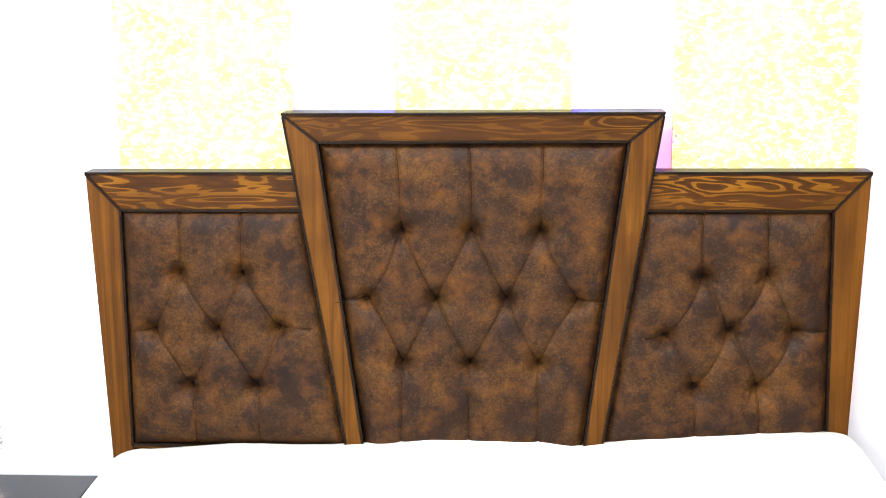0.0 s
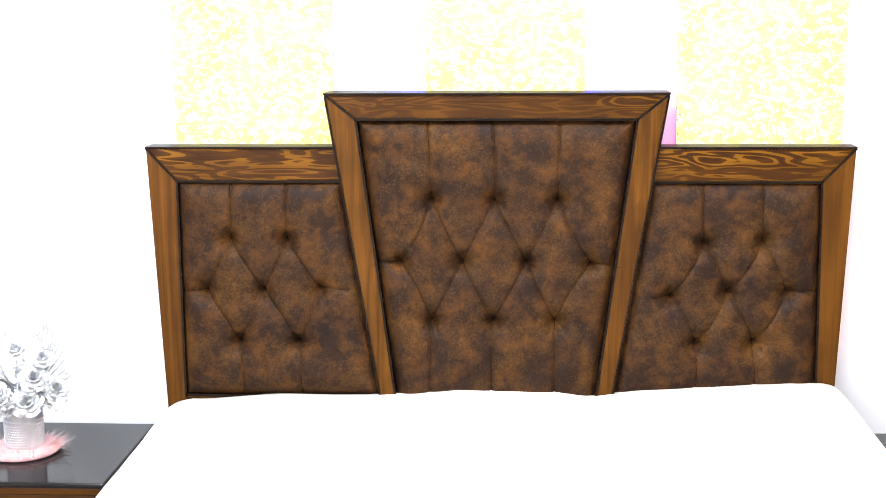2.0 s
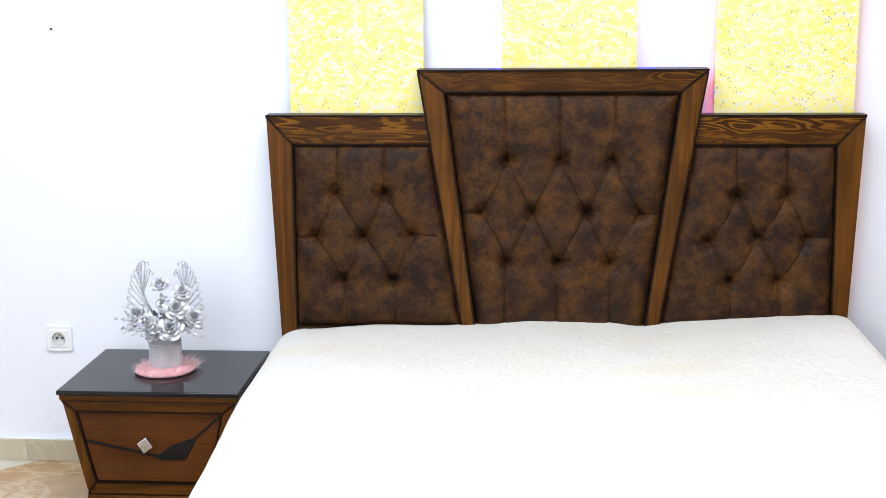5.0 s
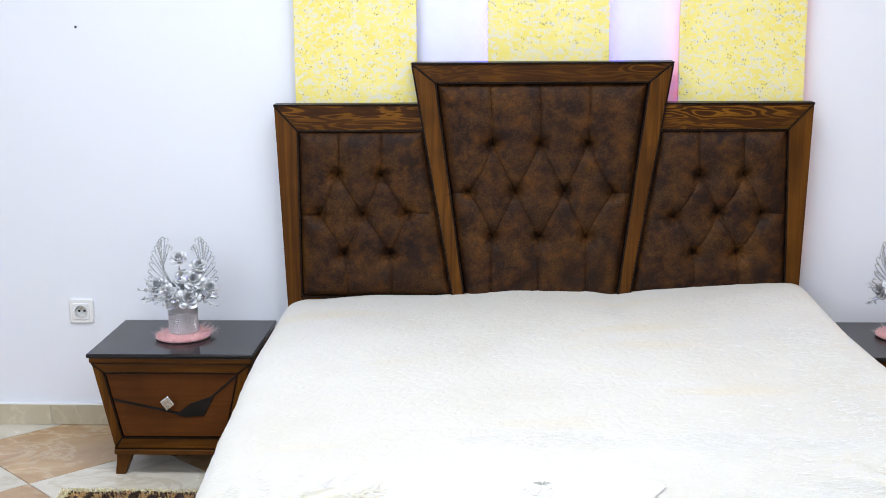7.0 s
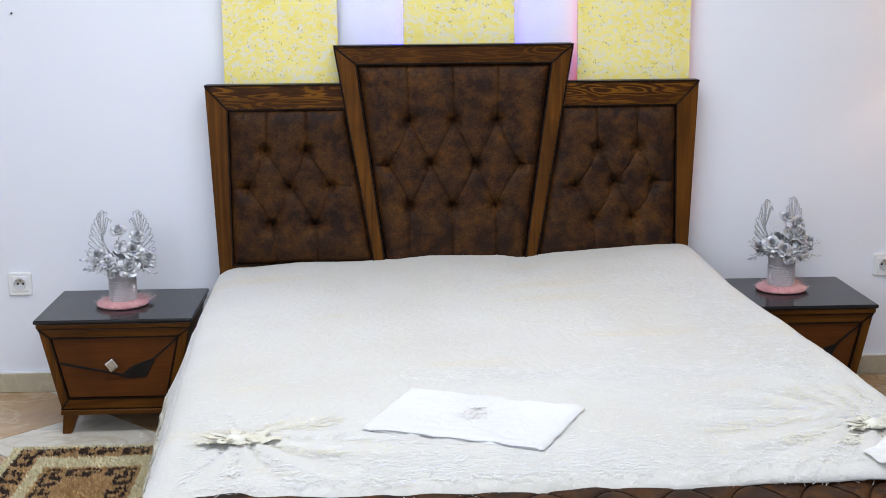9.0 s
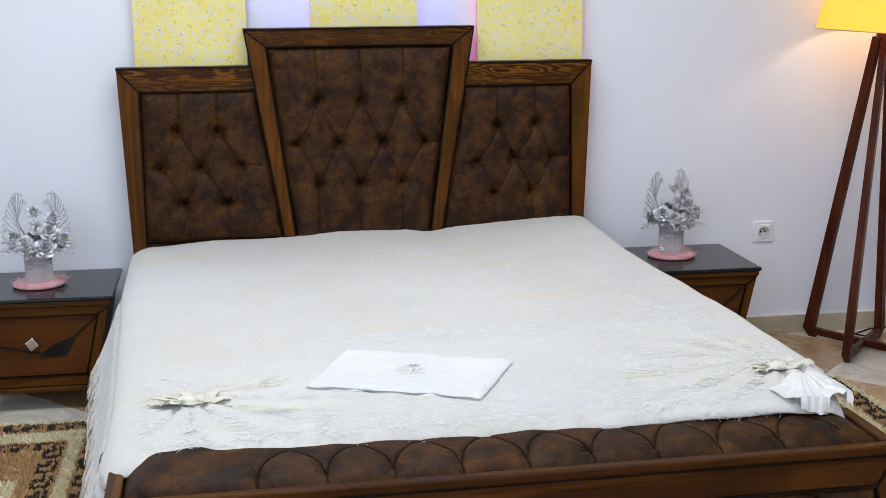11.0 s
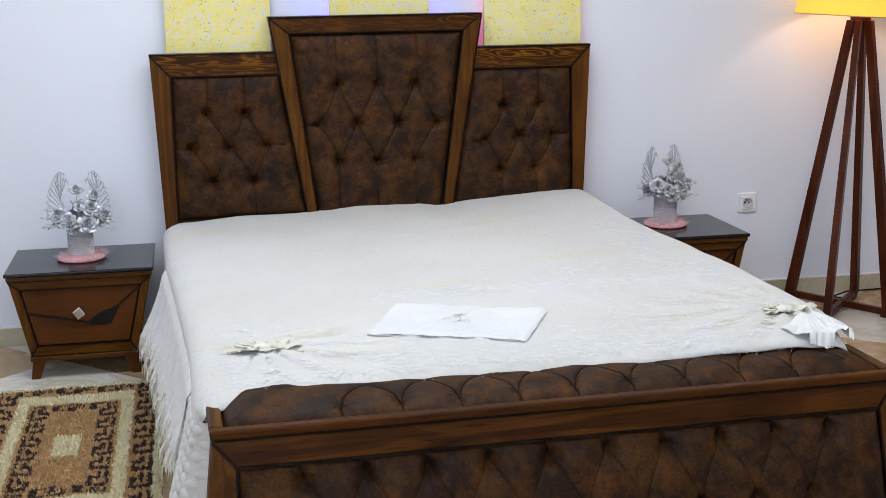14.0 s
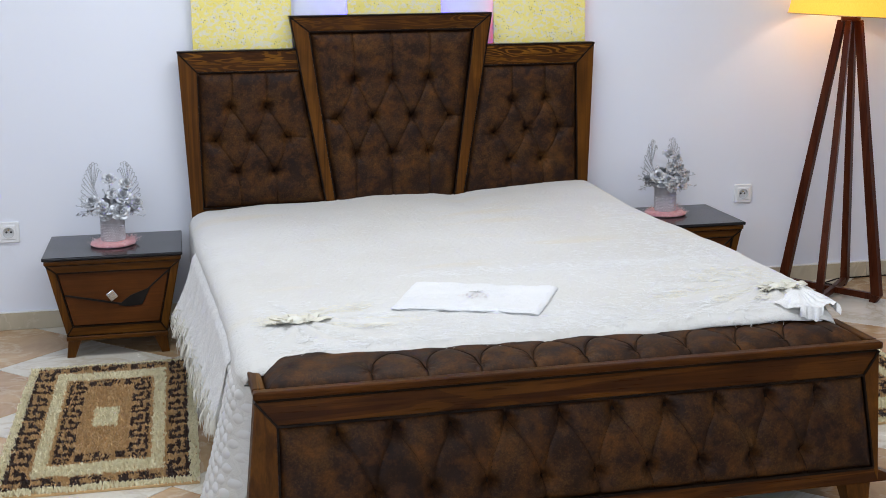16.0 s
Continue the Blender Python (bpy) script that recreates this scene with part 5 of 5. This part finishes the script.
    for i in range(64):
        a = rn.uniform(0, 6.283)
        d = Vector((math.cos(a), 0.75 * math.sin(a), rn.uniform(-0.25, 0.55))).normalized()
        ln = rn.uniform(0.05, 0.118)
        b = Vector((cx + 0.03 * math.cos(a), cy + 0.03 * math.sin(a), z0 + 0.14))
        tip = b + d * ln
        tube(bm, [b, b.lerp(tip, 0.5) + Vector((0, 0, 0.006)), tip], 0.0014, 4)
        for k in range(7):
            c = b.lerp(tip, 0.35 + 0.1 * k)
            o = Vector((rn.uniform(-1, 1), rn.uniform(-1, 1), rn.uniform(-0.6, 0.9))).normalized()
            l2 = rn.uniform(0.012, 0.020)
            w = o.orthogonal().normalized() * 0.0045
            bm.faces.new([bm.verts.new(v) for v in (c, c + o * l2 * 0.5 + w, c + o * l2, c + o * l2 * 0.5 - w)])
    part("foliage", bm, silver, whole, "small silver leaves", False, "stuff")
    return whole


flowers = flower_pot()
copy_thing(flowers, pose(1.188, -0.262, 0.4115, 0, 0, 24))

# ---- floor lamp ----
lamp = thing("floor_lamp", (1.99, -0.27, 0), "floor lamp, four slanted red brown wooden legs, glowing yellow shade", "floor lamp")
LX, LY, LT = 2.005, -0.27, 1.246
TX = 2.033
# the shade sits a little askew
TILT = Matrix.Translation((TX, LY, LT)) @ pose(0, 0, 0, 0, 3.5, 0) @ Matrix.Translation((-TX, -LY, -LT))
feet = ((-0.137, 0.20), (-0.160, -0.195), (0.112, -0.212), (0.142, 0.135))
for fx, fy in feet:
    a = Vector((LX + fx, LY + fy, 0.0))
    b = Vector((TX + fx * 0.17, LY + fy * 0.17, LT))
    o = Vector((fx, fy, 0)).normalized()
    s = Vector((-o.y, o.x, 0))
    w0, w1 = 0.019, 0.017
    quad = lambda c, k: [c - o * k - s * k * 0.72, c + o * k - s * k * 0.72, c + o * k + s * k * 0.72, c - o * k + s * k * 0.72]
    part("leg", frustum(bmesh.new(), quad(a - o * 0.018, 0.015), quad(a + Vector((0, 0, 0.035)), w0 + 0.004), 0.002), lamp_wood, lamp)
    part("leg", frustum(bmesh.new(), quad(a + Vector((0, 0, 0.0352)), w0 + 0.003), quad(b, w1), 0.002), lamp_wood, lamp)
for (ax, ay), (bx, by), z in ((feet[0], feet[2], 0.012), (feet[1], feet[3], 0.0125)):
    a, b = Vector((LX + ax * 0.97, LY + ay * 0.97, z)), Vector((LX + bx * 0.97, LY + by * 0.97, z))
    d = (b - a).normalized()
    s = Vector((-d.y, d.x, 0)) * 0.012
    t = 0.028 if ax == feet[0][0] else 0.0275
    part("cross_bar", frustum(bmesh.new(), [a - s, b - s, b + s, a + s], [v + Vector((0, 0, t)) for v in (a - s, b - s, b + s, a + s)], 0.002), lamp_wood, lamp)
bm = bmesh.new()
r_ = lathe(bm, ((0.040, -0.006), (0.042, 0.0), (0.042, 0.024), (0.02, 0.028), (0.018, 0.09)), (TX, LY, LT), 24)
bm.faces.new(r_[0][::-1])
bm.faces.new(r_[-1])
part("collar", bm, lamp_wood, lamp, "", True)
bm = bmesh.new()
lathe(bm, ((0.272, 0.0), (0.215, 0.34), (0.2125, 0.34), (0.2695, 0.0), (0.272, 0.0)), (TX, LY, LT + 0.018), 64)
bm.transform(TILT)
shade = part("shade", bm, shade_m, lamp, "glowing yellow fabric shade", True)
for z, r in ((0.018, 0.273), (0.355, 0.216)):
    bm = bmesh.new()
    tube(bm, [(TX + r * math.cos(a), LY + r * math.sin(a), LT + z) for a in np.linspace(0, 6.2832, 65)], 0.0022, 6, False)
    bm.transform(TILT)
    part("rim", bm, brass, shade, "thin gilt rim", True)
for k in range(3):
    a = 2.1 * k
    bm = bmesh.new()
    tube(bm, [(TX, LY, LT + 0.085), (TX + 0.258 * math.cos(a), LY + 0.258 * math.sin(a), LT + 0.085)], 0.002, 6)
    bm.transform(TILT)
    part("spider", bm, brass, shade, "thin metal spoke")
bm = bmesh.new()
lathe(bm, ((0.012, 0.0), (0.015, 0.02), (0.03, 0.055), (0.03, 0.08), (0.015, 0.1), (0.001, 0.105)), (TX, LY, LT + 0.09), 16)
bulb_m = Nodes("warm_bulb_glass", 0.3, Emission_Strength=6.0)
bulb_m.put((1.0, 0.72, 0.36, 1), bulb_m.b.inputs["Emission Color"])
part("bulb", bm, bulb_m, lamp, "lit warm bulb", True)
bl = bpy.data.lights.new("bulb_light", "POINT")
bl.energy, bl.color, bl.shadow_soft_size = 3.4, (1.0, 0.80, 0.58), 0.035
new("bulb_light", bl).location = (TX, LY, LT + 0.24)
bm = bmesh.new()
tube(bm, [(LX + 0.12, LY + 0.1, 0.004), (LX + 0.05, LY + 0.17, 0.004), (LX + 0.16, LY + 0.24, 0.004), (LX + 0.35, LY + 0.25, 0.004), (LX + 0.7, LY + 0.24, 0.004)], 0.0035, 6)
part("cord", bm, black_in, lamp, "thin black cord")

# ---- rug ----
rug = thing("rug", (-1.2, -1.29, 0), "shaggy cream, tan and brown rug with meander borders", "rug")
RX0, RX1, RY0, RY1 = -1.505, -0.897, -1.925, -0.665
part("backing", box(bmesh.new(), RX0, RX1, RY0, RY1, 0.0, 0.008, 0.002), pile_tan, rug, "woven rug backing")


def meander(s, t):
    """Key pattern: s along the border in cells, t across it from 0 to 1."""
    f = s - math.floor(s)
    if t < 0.2 or t > 0.82:
        return (f < 0.86) if t < 0.2 else (0.0 < f < 0.62)
    if f < 0.2:
        return True
    if 0.42 < f < 0.62 and t > 0.36:
        return True
    return 0.36 < t < 0.58 and 0.42 < f < 0.86


def rug_colour(x, y):
    dx, dy = min(x - RX0, RX1 - x), min(y - RY0, RY1 - y)
    fx = float(np.interp(dx, (0, 0.030, 0.095, 0.106, 0.148, 0.160, 0.220, 0.4), (0, 1, 2, 3, 4, 5, 6, 7)))
    fy = float(np.interp(dy, (0, 0.030, 0.098, 0.110, 0.205, 0.220, 0.285, 0.7), (0, 1, 2, 3, 4, 5, 6, 7)))
    f, along = (fx, y) if fx < fy else (fy, x)
    if f < 1:
        return 0
    if f < 2:
        return 2 if meander(along / 0.142, f - 1) else 1
    if f < 3:
        return 1
    if f < 4:
        return 0
    if f < 5:
        return 1
    if f < 6:
        return 2 if meander(along / 0.124 + 0.3, f - 5) else 1
    if abs(x - (RX0 + RX1) / 2) < 0.042 and abs(y - (RY0 + RY1) / 2) < 0.095:
        return 0
    return 1


rr = random.Random(21)
RV, RF, RM = [], [], []
stp = 0.0066
for i in range(int((RX1 - RX0) / stp)):
    for j in range(int((RY1 - RY0) / stp)):
        x, y = RX0 + (i + rr.random()) * stp, RY0 + (j + rr.random()) * stp
        jx, jy = x + rr.gauss(0, 0.0012), y + rr.gauss(0, 0.0012)
        m = rug_colour(min(max(jx, RX0), RX1), min(max(jy, RY0), RY1))
        for k in range(2):
            h = 0.012 + 0.006 * rr.random() + 0.005 * noise.noise(Vector((x * 9, y * 9, 0)))
            a = rr.uniform(0, 6.283)
            lx, ly = rr.gauss(0, 0.0028), rr.gauss(-0.001, 0.0028)
            wx, wy = 0.0028 * math.cos(a), 0.0028 * math.sin(a)
            b = len(RV)
            RV += [(x - wx, y - wy, 0.006), (x + wx, y + wy, 0.006), (x + lx * 0.7 + wx, y + ly * 0.7 + wy, 0.006 + h * 0.75), (x + lx * 0.7 - wx, y + ly * 0.7 - wy, 0.006 + h * 0.75), (x + lx * 1.4, y + ly * 1.4, 0.006 + h)]
            RF += [(b, b + 1, b + 2, b + 3), (b + 3, b + 2, b + 4)]
            RM += [m, m]
me = bpy.data.meshes.new("shag")
me.from_pydata(RV, [], RF)
for m in (pile_cream, pile_tan, pile_brown):
    me.materials.append(m)
me.polygons.foreach_set("material_index", RM)
part("shag", me, None, rug, "long shaggy pile", False, "stuff")
copy_thing(rug, pose(1.42, -1.29, 0))

# ---- skirting and floor tiles ----
skirt = thing("baseboard", (0, -0.01, 0), "beige stone skirting tiles along the white wall", "baseboard", kind="structure")
x = X0
tile_me = None
L = 0.455
k = 0
while x < X1:
    if tile_me is None:
        tile_me = mesh_of("skirting_tile", box(bmesh.new(), 0.0015, L - 0.0015, -0.016, 0.0, 0.0, 0.074, 0.002, 1), base_tile)
    o = new("skirting_tile", tile_me)
    o.parent = skirt
    o.matrix_parent_inverse = Matrix.Translation(skirt.location).inverted()
    o.location = (x + 0.01, 0, 0)
    x += L
part("skirting_top", box(bmesh.new(), X0, X1, -0.014, 0.0, 0.0742, 0.079, 0.001, 1), plastic, skirt, "white bead of filler")
part("skirting_joint", box(bmesh.new(), X0, X1, -0.0125, -0.0005, 0.0, 0.0738), grout, skirt)

S = 0.667
tiles = {}
for c, m in ((0, white_tile), (1, tan_tile)):
    bm = bmesh.new()
    r = S / 2 - 0.002
    low = [bm.verts.new((r * math.cos(a), r * math.sin(a), -0.0045)) for a in (0, math.pi / 2, math.pi, 3 * math.pi / 2)]
    r2 = r - 0.0016
    mid = [bm.verts.new((r * math.cos(a), r * math.sin(a), -0.0012)) for a in (0, math.pi / 2, math.pi, 3 * math.pi / 2)]
    high = [bm.verts.new((r2 * math.cos(a), r2 * math.sin(a), 0.0)) for a in (0, math.pi / 2, math.pi, 3 * math.pi / 2)]
    bm.faces.new(high)
    for p, q in ((low, mid), (mid, high)):
        for i in range(4):
            bm.faces.new((p[i], p[(i + 1) % 4], q[(i + 1) % 4], q[i]))
    tiles[c] = mesh_of("floor_tile", bm, m)


def cut(poly, axis, limit, sign):
    """The part of a polygon on one side of a line across x or y."""
    out = []
    for p, q in zip(poly, poly[1:] + poly[:1]):
        dp, dq = sign * (p[axis] - limit), sign * (q[axis] - limit)
        if dp <= 0:
            out.append(p)
        if dp * dq < 0:
            f = dp / (dp - dq)
            out.append((p[0] + (q[0] - p[0]) * f, p[1] + (q[1] - p[1]) * f))
    return out


for iu in range(-20, 12):
    for iv in range(-20, 12):
        u, v = -2.237 + (iu + 0.5) * S, 0.387 + (iv + 0.5) * S
        x, y = (u - v) / 2, (u + v) / 2
        half = S / 2
        if x + half < X0 + 0.02 or x - half > X1 - 0.02 or y + half < Y0 + 0.02 or y - half > -0.02:
            continue
        me = tiles[(iu + iv) % 2]
        if x - half < X0 or x + half > X1 or y - half < Y0 or y + half > 0:
            r = half - 0.002
            poly = [(r, 0), (0, r), (-r, 0), (0, -r)]
            for axis, limit, sign in ((0, X0 - x, -1), (0, X1 - x, 1), (1, Y0 - y, -1), (1, -y, 1)):
                poly = cut(poly, axis, limit, sign)
            if len(poly) < 3:
                continue
            bm = bmesh.new()
            lo_, hi_ = [bm.verts.new((px, py, -0.0045)) for px, py in poly], [bm.verts.new((px, py, 0.0)) for px, py in poly]
            bm.faces.new(hi_)
            for i in range(len(poly)):
                j = (i + 1) % len(poly)
                bm.faces.new((lo_[i], lo_[j], hi_[j], hi_[i]))
            me = mesh_of("floor_tile", bm, white_tile if (iu + iv) % 2 == 0 else tan_tile)
        o = new("floor_tile", me)
        o.parent = floor
        o.location = (x, y, 0)
